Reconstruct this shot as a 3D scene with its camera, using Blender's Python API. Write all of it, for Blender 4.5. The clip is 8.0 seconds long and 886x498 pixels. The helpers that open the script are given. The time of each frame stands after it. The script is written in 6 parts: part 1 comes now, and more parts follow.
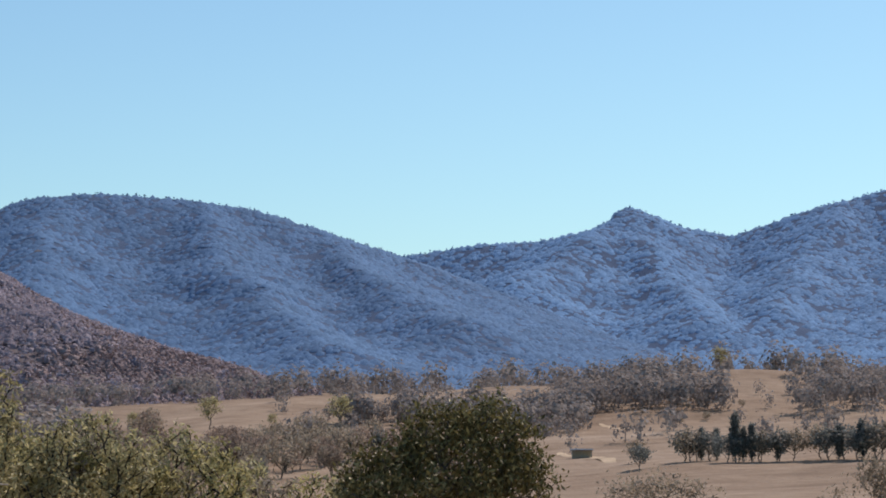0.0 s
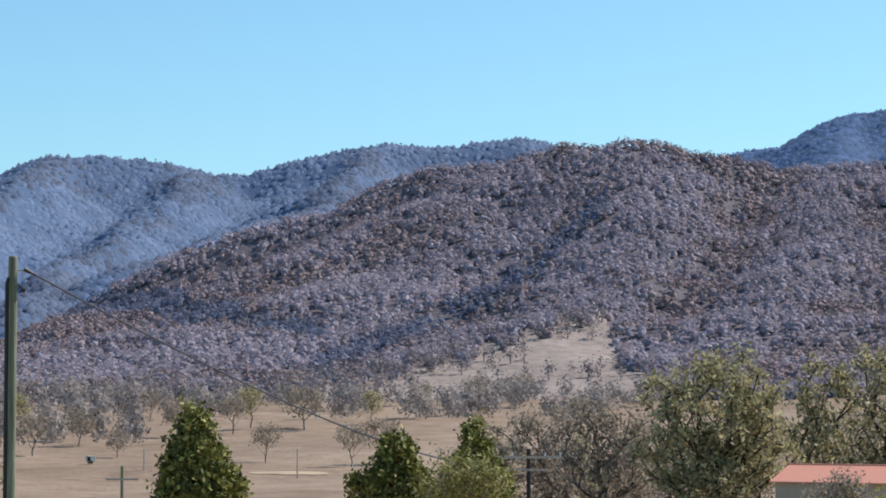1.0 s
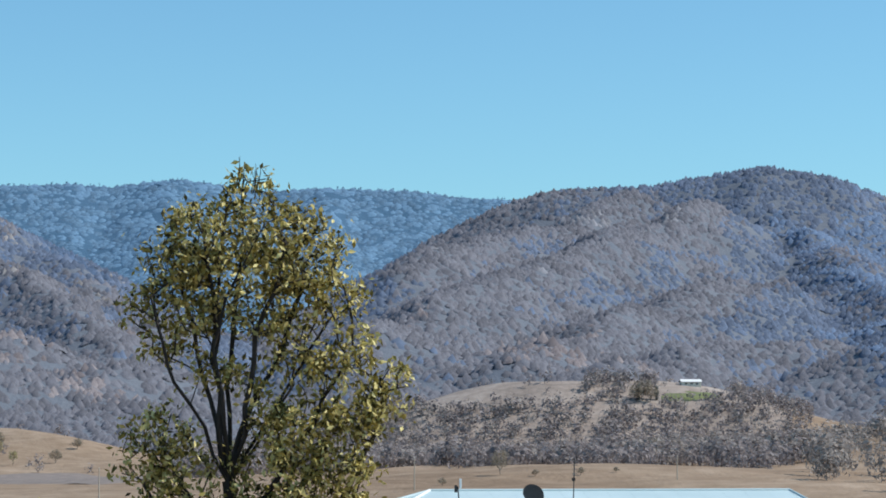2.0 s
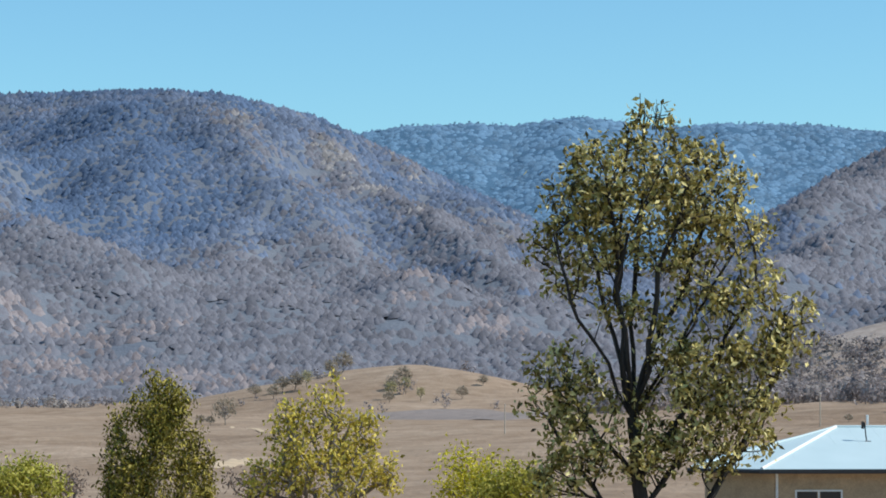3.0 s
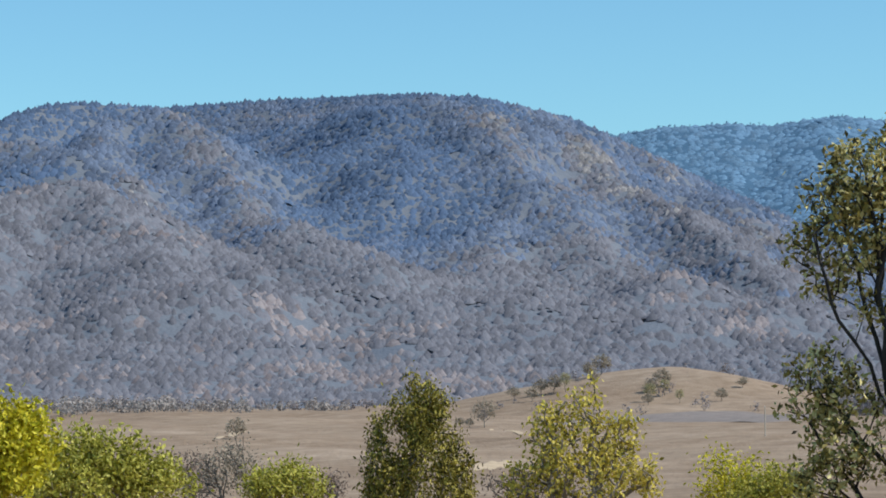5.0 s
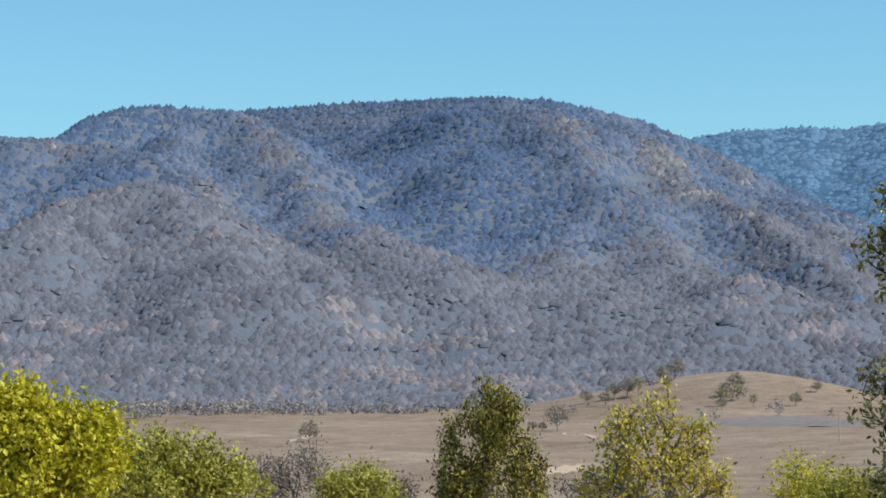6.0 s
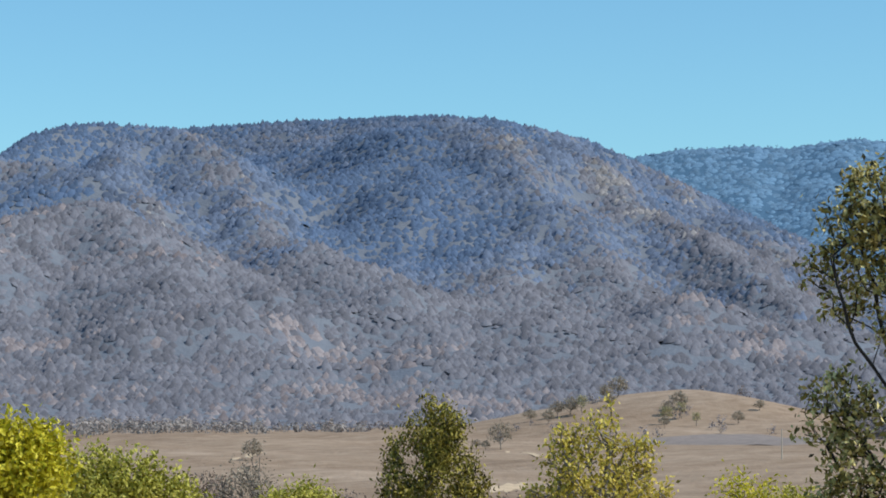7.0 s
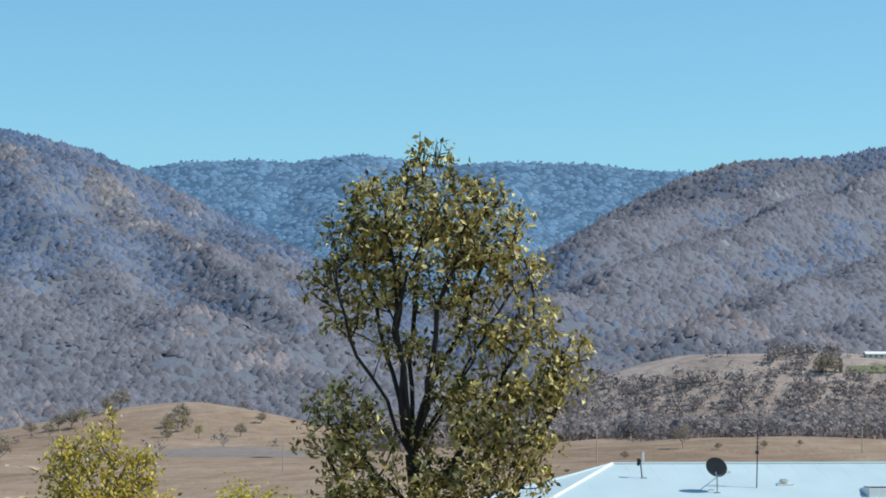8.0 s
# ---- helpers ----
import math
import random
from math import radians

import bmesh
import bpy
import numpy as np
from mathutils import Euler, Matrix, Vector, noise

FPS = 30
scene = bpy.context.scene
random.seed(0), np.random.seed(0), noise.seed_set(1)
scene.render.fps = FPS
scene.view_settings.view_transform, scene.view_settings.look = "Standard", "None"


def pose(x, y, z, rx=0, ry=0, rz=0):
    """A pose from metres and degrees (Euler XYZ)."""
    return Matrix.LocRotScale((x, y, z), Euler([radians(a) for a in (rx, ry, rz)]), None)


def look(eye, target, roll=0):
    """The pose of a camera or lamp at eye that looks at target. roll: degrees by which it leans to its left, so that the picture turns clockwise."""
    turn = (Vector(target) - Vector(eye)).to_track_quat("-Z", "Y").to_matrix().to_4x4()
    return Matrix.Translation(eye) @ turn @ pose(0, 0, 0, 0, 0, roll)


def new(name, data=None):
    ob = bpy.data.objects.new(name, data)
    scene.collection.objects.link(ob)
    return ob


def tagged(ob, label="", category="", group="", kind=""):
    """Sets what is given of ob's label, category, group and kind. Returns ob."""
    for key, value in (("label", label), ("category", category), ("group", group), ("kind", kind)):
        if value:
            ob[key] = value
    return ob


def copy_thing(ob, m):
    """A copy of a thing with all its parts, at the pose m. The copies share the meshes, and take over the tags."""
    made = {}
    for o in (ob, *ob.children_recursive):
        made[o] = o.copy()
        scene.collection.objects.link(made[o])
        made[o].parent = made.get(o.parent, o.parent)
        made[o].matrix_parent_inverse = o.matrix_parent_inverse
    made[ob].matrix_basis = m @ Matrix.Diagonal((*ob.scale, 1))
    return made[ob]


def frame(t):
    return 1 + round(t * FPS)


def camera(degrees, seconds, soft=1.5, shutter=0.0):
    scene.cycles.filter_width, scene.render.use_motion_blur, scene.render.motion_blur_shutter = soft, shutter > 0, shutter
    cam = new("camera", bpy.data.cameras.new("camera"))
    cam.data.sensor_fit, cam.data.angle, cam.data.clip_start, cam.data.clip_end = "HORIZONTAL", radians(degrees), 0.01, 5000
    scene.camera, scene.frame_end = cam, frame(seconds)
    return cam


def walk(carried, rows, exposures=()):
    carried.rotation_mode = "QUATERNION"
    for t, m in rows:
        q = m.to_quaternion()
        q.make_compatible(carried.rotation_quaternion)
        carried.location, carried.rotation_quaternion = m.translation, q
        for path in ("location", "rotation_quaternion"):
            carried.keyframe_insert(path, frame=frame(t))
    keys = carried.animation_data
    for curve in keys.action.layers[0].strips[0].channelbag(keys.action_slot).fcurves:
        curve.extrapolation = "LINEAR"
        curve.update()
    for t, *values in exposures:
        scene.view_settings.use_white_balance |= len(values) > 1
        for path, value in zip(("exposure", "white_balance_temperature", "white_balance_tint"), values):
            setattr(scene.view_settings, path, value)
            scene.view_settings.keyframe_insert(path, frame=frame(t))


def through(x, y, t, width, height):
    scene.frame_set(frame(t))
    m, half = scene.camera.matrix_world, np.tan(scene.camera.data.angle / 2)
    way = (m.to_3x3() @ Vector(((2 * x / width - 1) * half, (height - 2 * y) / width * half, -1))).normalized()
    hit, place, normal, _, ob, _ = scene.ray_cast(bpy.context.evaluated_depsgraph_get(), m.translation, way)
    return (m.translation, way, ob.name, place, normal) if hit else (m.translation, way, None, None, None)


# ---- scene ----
EYE = (0.0, 0.0, 20.0)
cam = camera(19.68, 8.0, soft=1.8)

# seconds, turn to the left, tilt upwards, lean (degrees)
PAN = [
    (0.0, -64.817, 4.349, -0.126),
    (0.1, -61.757, 4.251, -0.194),
    (0.2, -58.610, 4.122, -0.064),
    (0.3, -55.511, 3.968, -0.017),
    (0.4, -52.456, 3.811, 0.056),
    (0.5, -49.409, 3.526, -0.014),
    (0.6, -46.730, 3.497, -0.020),
    (0.7, -44.537, 3.461, 0.089),
    (0.8, -42.336, 3.460, 0.088),
    (0.9, -40.058, 3.440, 0.081),
    (1.0, -37.491, 3.480, 0.035),
    (1.1, -34.720, 3.539, -0.005),
    (1.2, -31.698, 3.608, 0.045),
    (2.3, -7.613, 4.495, 0.059),
    (2.5, -5.917, 4.384, 0.053),
    (2.7, -4.442, 3.748, 0.003),
    (3.0, -2.804, 2.970, 0.014),
    (3.3, -1.269, 3.030, 0.000),
    (3.5, 0.000, 3.151, 0.000),
    (3.7, 1.281, 3.251, 0.000),
    (4.0, 1.517, 3.105, 0.000),
    (4.3, 2.202, 3.054, -0.000),
    (4.5, 2.523, 3.043, -0.056),
    (5.8, 4.212, 3.039, 0.020),
    (6.0, 4.617, 3.108, 0.057),
    (6.5, 4.294, 3.194, 0.059),
    (7.0, 3.353, 3.518, 0.082),
    (7.3, 1.450, 3.637, 0.000),
    (7.4, 0.090, 3.723, -0.000),
    (7.5, -1.408, 3.791, -0.071),
    (7.6, -2.872, 3.909, -0.000),
    (7.7, -4.319, 3.979, 0.000),
    (7.8, -5.545, 3.885, 0.000),
    (8.0, -7.756, 3.807, 0.000),
]
walk(cam, [(t, pose(*EYE, 90 + tilt, 0, turn) @ pose(0, 0, 0, 0, 0, lean)) for t, turn, tilt, lean in PAN],
     exposures=[(0.0, -0.16, 7100, 23), (0.6, 0.08, 6800, 20), (1.2, 0.22, 6550, 15), (2.3, 0.10, 6400, 10), (3.5, 0.24, 6400, 10), (4.6, 0.16, 6400, 10), (5.9, 0.12, 6400, 10), (8.0, 0.13, 6400, 10)])

# ---- light ----
SUN_AZ, SUN_EL = -100.0, 46.0
world = bpy.data.worlds.new("sky")
scene.world = world
world.use_nodes = True
wn, wl = world.node_tree.nodes, world.node_tree.links
sky = wn.new("ShaderNodeTexSky")
sky.sky_type = "NISHITA"
sky.sun_disc = False
sky.sun_elevation, sky.sun_rotation = radians(SUN_EL), radians(-SUN_AZ)
sky.altitude, sky.air_density, sky.dust_density, sky.ozone_density = 600, 1.0, 0.9, 1.0
wn["Background"].inputs["Strength"].default_value = 0.12
tint = wn.new("ShaderNodeMix")
tint.data_type, tint.blend_type = "RGBA", "MULTIPLY"
tint.inputs["Factor"].default_value = 1.0
tint.inputs[7].default_value = (0.635, 1.0, 1.10, 1)
wl.new(sky.outputs["Color"], tint.inputs[6])
wl.new(tint.outputs[2], wn["Background"].inputs["Color"])
sun = new("sun", bpy.data.lights.new("sun", "SUN"))
sun.data.energy, sun.data.angle, sun.data.color = 4.4, radians(0.5), (1.0, 0.95, 0.88)
a, e = radians(SUN_AZ), radians(SUN_EL)
sun.matrix_world = look((0, 0, 900), Vector((0, 0, 900)) - Vector((-math.sin(a) * math.cos(e), math.cos(a) * math.cos(e), math.sin(e))))


# ---- materials ----
def material(name, stops, scales, rough=0.85, bump=0.0, bump_scale=20.0, random_mix=0.0, translucent=0.0, metal=0.0, stretch=(1, 1, 1), spec=0.3, detail=4.0):
    """Colour ramp driven by noise of two sizes; random_mix: how far each island differs."""
    m = bpy.data.materials.new(name)
    m.use_nodes = True
    n, l = m.node_tree.nodes, m.node_tree.links
    b = n["Principled BSDF"]
    tc = n.new("ShaderNodeTexCoord")
    mp = n.new("ShaderNodeMapping")
    mp.inputs["Scale"].default_value = stretch
    l.new(tc.outputs["Object"], mp.inputs["Vector"])
    n1, n2 = n.new("ShaderNodeTexNoise"), n.new("ShaderNodeTexNoise")
    for nd, sc in ((n1, scales[0]), (n2, scales[1])):
        nd.inputs["Scale"].default_value, nd.inputs["Detail"].default_value = sc, detail
        l.new(mp.outputs["Vector"], nd.inputs["Vector"])
    mix = n.new("ShaderNodeMix")
    mix.inputs["Factor"].default_value = 0.5
    l.new(n1.outputs["Fac"], mix.inputs[2])
    l.new(n2.outputs["Fac"], mix.inputs[3])
    out = mix.outputs[0]
    if random_mix:
        geo = n.new("ShaderNodeNewGeometry")
        m2 = n.new("ShaderNodeMix")
        m2.inputs["Factor"].default_value = random_mix
        l.new(out, m2.inputs[2])
        l.new(geo.outputs["Random Per Island"], m2.inputs[3])
        out = m2.outputs[0]
    ramp = n.new("ShaderNodeValToRGB")
    while len(ramp.color_ramp.elements) < len(stops):
        ramp.color_ramp.elements.new(0.5)
    for el, (p, c) in zip(ramp.color_ramp.elements, stops):
        el.position, el.color = p, (*c, 1)
    l.new(out, ramp.inputs["Fac"])
    l.new(ramp.outputs["Color"], b.inputs["Base Color"])
    b.inputs["Roughness"].default_value, b.inputs["Metallic"].default_value = rough, metal
    b.inputs["Specular IOR Level"].default_value = spec
    if bump:
        n3, bp = n.new("ShaderNodeTexNoise"), n.new("ShaderNodeBump")
        n3.inputs["Scale"].default_value, n3.inputs["Detail"].default_value = bump_scale, 5
        l.new(mp.outputs["Vector"], n3.inputs["Vector"])
        bp.inputs["Strength"].default_value, bp.inputs["Distance"].default_value = bump, 1.0 / bump_scale
        l.new(n3.outputs["Fac"], bp.inputs["Height"])
        l.new(bp.outputs["Normal"], b.inputs["Normal"])
    if translucent:
        tr, ms = n.new("ShaderNodeBsdfTranslucent"), n.new("ShaderNodeMixShader")
        l.new(ramp.outputs["Color"], tr.inputs["Color"])
        ms.inputs["Fac"].default_value = translucent
        l.new(b.outputs["BSDF"], ms.inputs[1])
        l.new(tr.outputs["BSDF"], ms.inputs[2])
        l.new(ms.outputs["Shader"], n["Material Output"].inputs["Surface"])
    return m


def plain(name, colour, rough=0.6, metal=0.0, vary=0.25, scale=6.0, bump=0.1):
    lo, hi = [c * (1 - vary) for c in colour], [min(1, c * (1 + vary)) for c in colour]
    return material(name, [(0.3, lo), (0.7, hi)], (scale, scale * 7), rough, bump, scale * 8, metal=metal)


GRASS = material("dry_grass", [(0.32, (0.185, 0.130, 0.088)), (0.44, (0.247, 0.178, 0.122)), (0.56, (0.300, 0.224, 0.158)), (0.68, (0.378, 0.290, 0.214))],
                 (0.012, 0.12), 0.95, 0.35, 0.6, spec=0.1, detail=10)
HILL_GRASS = material("grey_hill_grass", [(0.30, (0.20, 0.165, 0.14)), (0.5, (0.30, 0.25, 0.215)), (0.70, (0.40, 0.345, 0.30))], (0.02, 0.16), 0.95, 0.35, 0.6, spec=0.1, detail=10)
F_WOOD = material("valley_gum_woods", [(0.39, (0.185, 0.162, 0.162)), (0.5, (0.265, 0.235, 0.232)), (0.61, (0.345, 0.308, 0.302))], (0.05, 0.75), 0.9, 0.6, 0.7, random_mix=0.42, spec=0.1, translucent=0.33)
# forests of grey-leaved gum trees; distance haze is painted in, bluer on farther ranges
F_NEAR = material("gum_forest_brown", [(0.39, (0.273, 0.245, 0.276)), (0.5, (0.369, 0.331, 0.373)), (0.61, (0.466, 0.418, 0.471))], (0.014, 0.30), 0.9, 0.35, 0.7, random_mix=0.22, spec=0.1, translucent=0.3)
F_NEAR2 = material("gum_forest_dusky_shade", [(0.39, (0.125, 0.138, 0.185)), (0.5, (0.180, 0.200, 0.268)), (0.61, (0.240, 0.264, 0.352))], (0.014, 0.30), 0.9, 0.35, 0.7, random_mix=0.22, spec=0.1, translucent=0.3)
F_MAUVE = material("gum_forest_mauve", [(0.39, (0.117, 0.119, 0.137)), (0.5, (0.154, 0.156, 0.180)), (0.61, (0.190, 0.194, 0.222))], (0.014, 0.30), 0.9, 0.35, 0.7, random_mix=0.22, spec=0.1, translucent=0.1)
F_GREY = material("gum_forest_blue_grey_haze", [(0.39, (0.065, 0.097, 0.154)), (0.5, (0.085, 0.128, 0.204)), (0.61, (0.106, 0.158, 0.253))], (0.014, 0.30), 0.9, 0.35, 0.7, random_mix=0.22, spec=0.1, translucent=0.1)
F_DUSK = material("gum_forest_dusk_haze", [(0.39, (0.086, 0.110, 0.158)), (0.5, (0.116, 0.149, 0.213)), (0.61, (0.146, 0.188, 0.269))], (0.014, 0.30), 0.9, 0.35, 0.7, random_mix=0.22, spec=0.1, translucent=0.1)
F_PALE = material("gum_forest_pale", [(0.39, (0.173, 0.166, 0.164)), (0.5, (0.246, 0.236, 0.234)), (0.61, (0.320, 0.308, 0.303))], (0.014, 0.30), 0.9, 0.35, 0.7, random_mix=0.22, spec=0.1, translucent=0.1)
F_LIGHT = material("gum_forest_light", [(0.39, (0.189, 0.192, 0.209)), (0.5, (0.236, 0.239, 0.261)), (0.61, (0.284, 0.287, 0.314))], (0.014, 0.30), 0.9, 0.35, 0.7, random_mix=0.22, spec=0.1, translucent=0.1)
F_MID = material("gum_forest_slate_haze", [(0.39, (0.104, 0.150, 0.228)), (0.5, (0.133, 0.191, 0.290)), (0.61, (0.162, 0.232, 0.352))], (0.014, 0.30), 0.9, 0.35, 0.7, random_mix=0.22, spec=0.1, translucent=0.1)
F_FAR = material("gum_forest_blue_haze", [(0.39, (0.071, 0.123, 0.216)), (0.5, (0.094, 0.162, 0.284)), (0.61, (0.117, 0.201, 0.352))], (0.014, 0.30), 0.9, 0.35, 0.7, random_mix=0.22, spec=0.1, translucent=0.1)
F_KNOB = material("gum_forest_pale_haze", [(0.39, (0.108, 0.221, 0.378)), (0.5, (0.130, 0.268, 0.457)), (0.61, (0.152, 0.315, 0.536))], (0.014, 0.30), 0.9, 0.35, 0.7, random_mix=0.22, spec=0.1, translucent=0.1)
F_DOME = material("gum_forest_soft_haze", [(0.39, (0.080, 0.165, 0.285)), (0.5, (0.097, 0.199, 0.345)), (0.61, (0.114, 0.233, 0.405))], (0.014, 0.30), 0.9, 0.35, 0.7, random_mix=0.22, spec=0.1, translucent=0.1)
F_BACK = material("gum_forest_teal_haze", [(0.39, (0.094, 0.167, 0.246)), (0.5, (0.124, 0.220, 0.323)), (0.61, (0.154, 0.273, 0.401))], (0.014, 0.30), 0.9, 0.35, 0.7, random_mix=0.22, spec=0.1, translucent=0.1)
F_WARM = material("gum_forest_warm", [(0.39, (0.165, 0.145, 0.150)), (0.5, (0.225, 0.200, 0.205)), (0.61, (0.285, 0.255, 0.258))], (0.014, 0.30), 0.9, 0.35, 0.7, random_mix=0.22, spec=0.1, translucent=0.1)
F_RUST = material("gum_forest_rusty", [(0.39, (0.225, 0.175, 0.175)), (0.5, (0.295, 0.235, 0.235)), (0.61, (0.36, 0.295, 0.295))], (0.014, 0.30), 0.9, 0.35, 0.7, random_mix=0.22, spec=0.1, translucent=0.1)
WOODS = material("valley_woodland", [(0.36, (0.205, 0.18, 0.168)), (0.5, (0.31, 0.277, 0.255)), (0.64, (0.41, 0.37, 0.34))], (0.05, 0.6), 0.9, random_mix=0.2, spec=0.1, translucent=0.3)
BARK = material("grey_bark", [(0.3, (0.055, 0.048, 0.042)), (0.7, (0.17, 0.15, 0.13))], (3, 14), 0.9, 0.5, 20, stretch=(1, 1, 0.25))
BARK_DARK = material("dark_bark", [(0.3, (0.014, 0.012, 0.011)), (0.7, (0.055, 0.048, 0.042))], (3, 14), 0.9, 0.5, 20, stretch=(1, 1, 0.25))
BARK_PALE = material("pale_bark", [(0.3, (0.13, 0.11, 0.09)), (0.7, (0.34, 0.30, 0.25))], (3, 14), 0.9, 0.5, 20, stretch=(1, 1, 0.25))


def leaf_mat(name, dark, mid, light, through=0.42):
    return material(name, [(0.25, dark), (0.5, mid), (0.75, light)], (0.9, 4.0), 0.55, random_mix=0.5, translucent=through, spec=0.25)


L_EUC = leaf_mat("gum_leaf", (0.034, 0.031, 0.009), (0.360, 0.295, 0.075), (0.78, 0.68, 0.30), 0.20)
L_CON = leaf_mat("conifer_leaf", (0.030, 0.028, 0.005), (0.215, 0.182, 0.026), (0.46, 0.38, 0.07), 0.10)
L_YEL = leaf_mat("yellow_green_leaf", (0.23, 0.20, 0.010), (0.56, 0.50, 0.023), (0.78, 0.70, 0.08), 0.36)
L_GOLD = leaf_mat("sparse_golden_leaf", (0.25, 0.20, 0.035), (0.58, 0.47, 0.07), (0.80, 0.66, 0.16), 0.38)
L_SAGE = leaf_mat("pale_olive_leaf", (0.11, 0.105, 0.028), (0.29, 0.27, 0.085), (0.50, 0.46, 0.19), 0.24)
L_LIME = leaf_mat("light_green_leaf", (0.16, 0.155, 0.018), (0.42, 0.395, 0.055), (0.62, 0.57, 0.14), 0.34)
L_CYP = leaf_mat("cypress_leaf", (0.046, 0.050, 0.012), (0.187, 0.187, 0.044), (0.396, 0.374, 0.099), 0.12)
L_OLIVE = leaf_mat("olive_leaf", (0.12, 0.11, 0.06), (0.40, 0.355, 0.18), (0.66, 0.595, 0.34), 0.40)
L_YOLIVE = leaf_mat("olive_yellow_leaf", (0.13, 0.115, 0.045), (0.40, 0.355, 0.15), (0.62, 0.55, 0.28), 0.40)
L_DRAB = leaf_mat("dry_brown_leaf", (0.18, 0.15, 0.11), (0.32, 0.27, 0.20), (0.46, 0.39, 0.30))
L_RUST = leaf_mat("rusty_brown_leaf", (0.15, 0.11, 0.085), (0.28, 0.21, 0.165), (0.40, 0.31, 0.25))
# far windbreak trees: cypress green with distance haze mixed into the colour
L_PINE = leaf_mat("hazy_green_leaf", (0.1, 0.115, 0.105), (0.18, 0.195, 0.18), (0.28, 0.295, 0.27))
L_DARK = leaf_mat("dark_shrub_leaf", (0.048, 0.043, 0.015), (0.178, 0.155, 0.057), (0.322, 0.270, 0.115), 0.15)


# ---- building helpers ----
def link_mesh(name, verts, faces, mat, parent=None, smooth=False):
    me = bpy.data.meshes.new(name)
    me.from_pydata([tuple(v) for v in verts] if not isinstance(verts, np.ndarray) else verts.tolist(), [],
                   faces if not isinstance(faces, np.ndarray) else faces.tolist())
    me.materials.append(mat)
    if smooth:
        me.polygons.foreach_set("use_smooth", np.ones(len(me.polygons), dtype=bool))
    ob = new(name, me)
    ob.parent = parent
    return ob


def part(name, bm, mat, parent, label=""):
    me = bpy.data.meshes.new(name)
    bm.to_mesh(me)
    bm.free()
    me.materials.append(mat)
    ob = new(name, me)
    ob.parent = parent
    if label:
        ob["label"] = label
    return ob


def thing(name, place, label, category, turn=0, group="", kind=""):
    ob = new(name)
    ob.matrix_world = pose(*place, 0, 0, turn)
    return tagged(ob, label, category, group, kind)


def box(bm, x0, x1, y0, y1, z0, z1, bevel=0.0):
    m = Matrix.LocRotScale(((x0 + x1) / 2, (y0 + y1) / 2, (z0 + z1) / 2), None, (x1 - x0, y1 - y0, z1 - z0))
    made = bmesh.ops.create_cube(bm, size=1, matrix=m)
    if bevel:
        edges = {e for v in made["verts"] for e in v.link_edges}
        bmesh.ops.bevel(bm, geom=list(edges), offset=bevel, segments=2, affect="EDGES")
    return bm


def rod(bm, p, q, r, r2=None, sides=10):
    p, q = Vector(p), Vector(q)
    d = q - p
    m = Matrix.Translation((p + q) / 2) @ d.to_track_quat("Z", "Y").to_matrix().to_4x4()
    bmesh.ops.create_cone(bm, cap_ends=True, segments=sides, radius1=r, radius2=r if r2 is None else r2, depth=d.length, matrix=m)
    return bm


def polar(az, r):
    a = np.radians(az)
    return -np.sin(a) * r, np.cos(a) * r


# ---- ground ----
RINGS = [0, 25, 60, 120, 250, 450, 800, 1200, 1600, 2500, 4950]
GROUND = {
    -74: [18.3, 17.4, 16.2, 14.5, 13.5, 16.8, 24, 46, 44, 36, 30],
    -60: [18.3, 17.4, 15.4, 12.5, 9.0, 9.5, 20, 41, 38, 32, 30],
    -45: [18.3, 17.4, 15.4, 13.2, 9.5, 8.5, 12, 22, 30, 30, 30],
    -30: [18.3, 17.2, 14.8, 12.0, 8.0, 5.0, 11, 21, 26, 28, 28],
    -14: [18.3, 17.0, 14.0, 10.0, 6.5, 8.0, 12.5, 10, 14, 20, 24],
    0: [18.3, 17.0, 13.6, 9.0, 5.0, 4.0, 4.0, 5.0, 6.0, 10, 10],
    14: [18.3, 17.0, 13.6, 9.0, 5.0, 4.0, 4.0, 4.5, 5.0, 8, 8],
}
# low hills on the valley floor: azimuth, distance, half width across and along, height
KNOLLS = [(-13.5, 86, 15, 13, 3.0), (-46.5, 152, 8, 8, 0.6), (-1.0, 1330, 84, 120, 16.5), (-3.4, 1290, 60, 100, 8), (-12.8, 1560, 100, 90, 38), (-17.6, 1570, 100, 90, 31), (-71.6, 1130, 45, 110, 9), (-67.5, 1080, 60, 100, 6), (-23.5, 1150, 60, 120, 16), (-12, 700, 90, 60, 2.5)]
_st = np.array(sorted(GROUND))
_tab = np.array([GROUND[k] for k in sorted(GROUND)])


def wave(x, y, size, seed=0):
    """Smooth undulation between about -1 and 1."""
    k = 2 * math.pi / size
    s = seed * 1.7
    return (np.sin(k * (x + 0.37 * y) + s) + np.sin(k * (0.83 * y - 0.31 * x) * 1.3 + 2.1 * s + 1) + np.sin(k * (0.7 * x + 0.6 * y) * 1.9 + 3.3 * s + 2) * 0.6) / 2.2


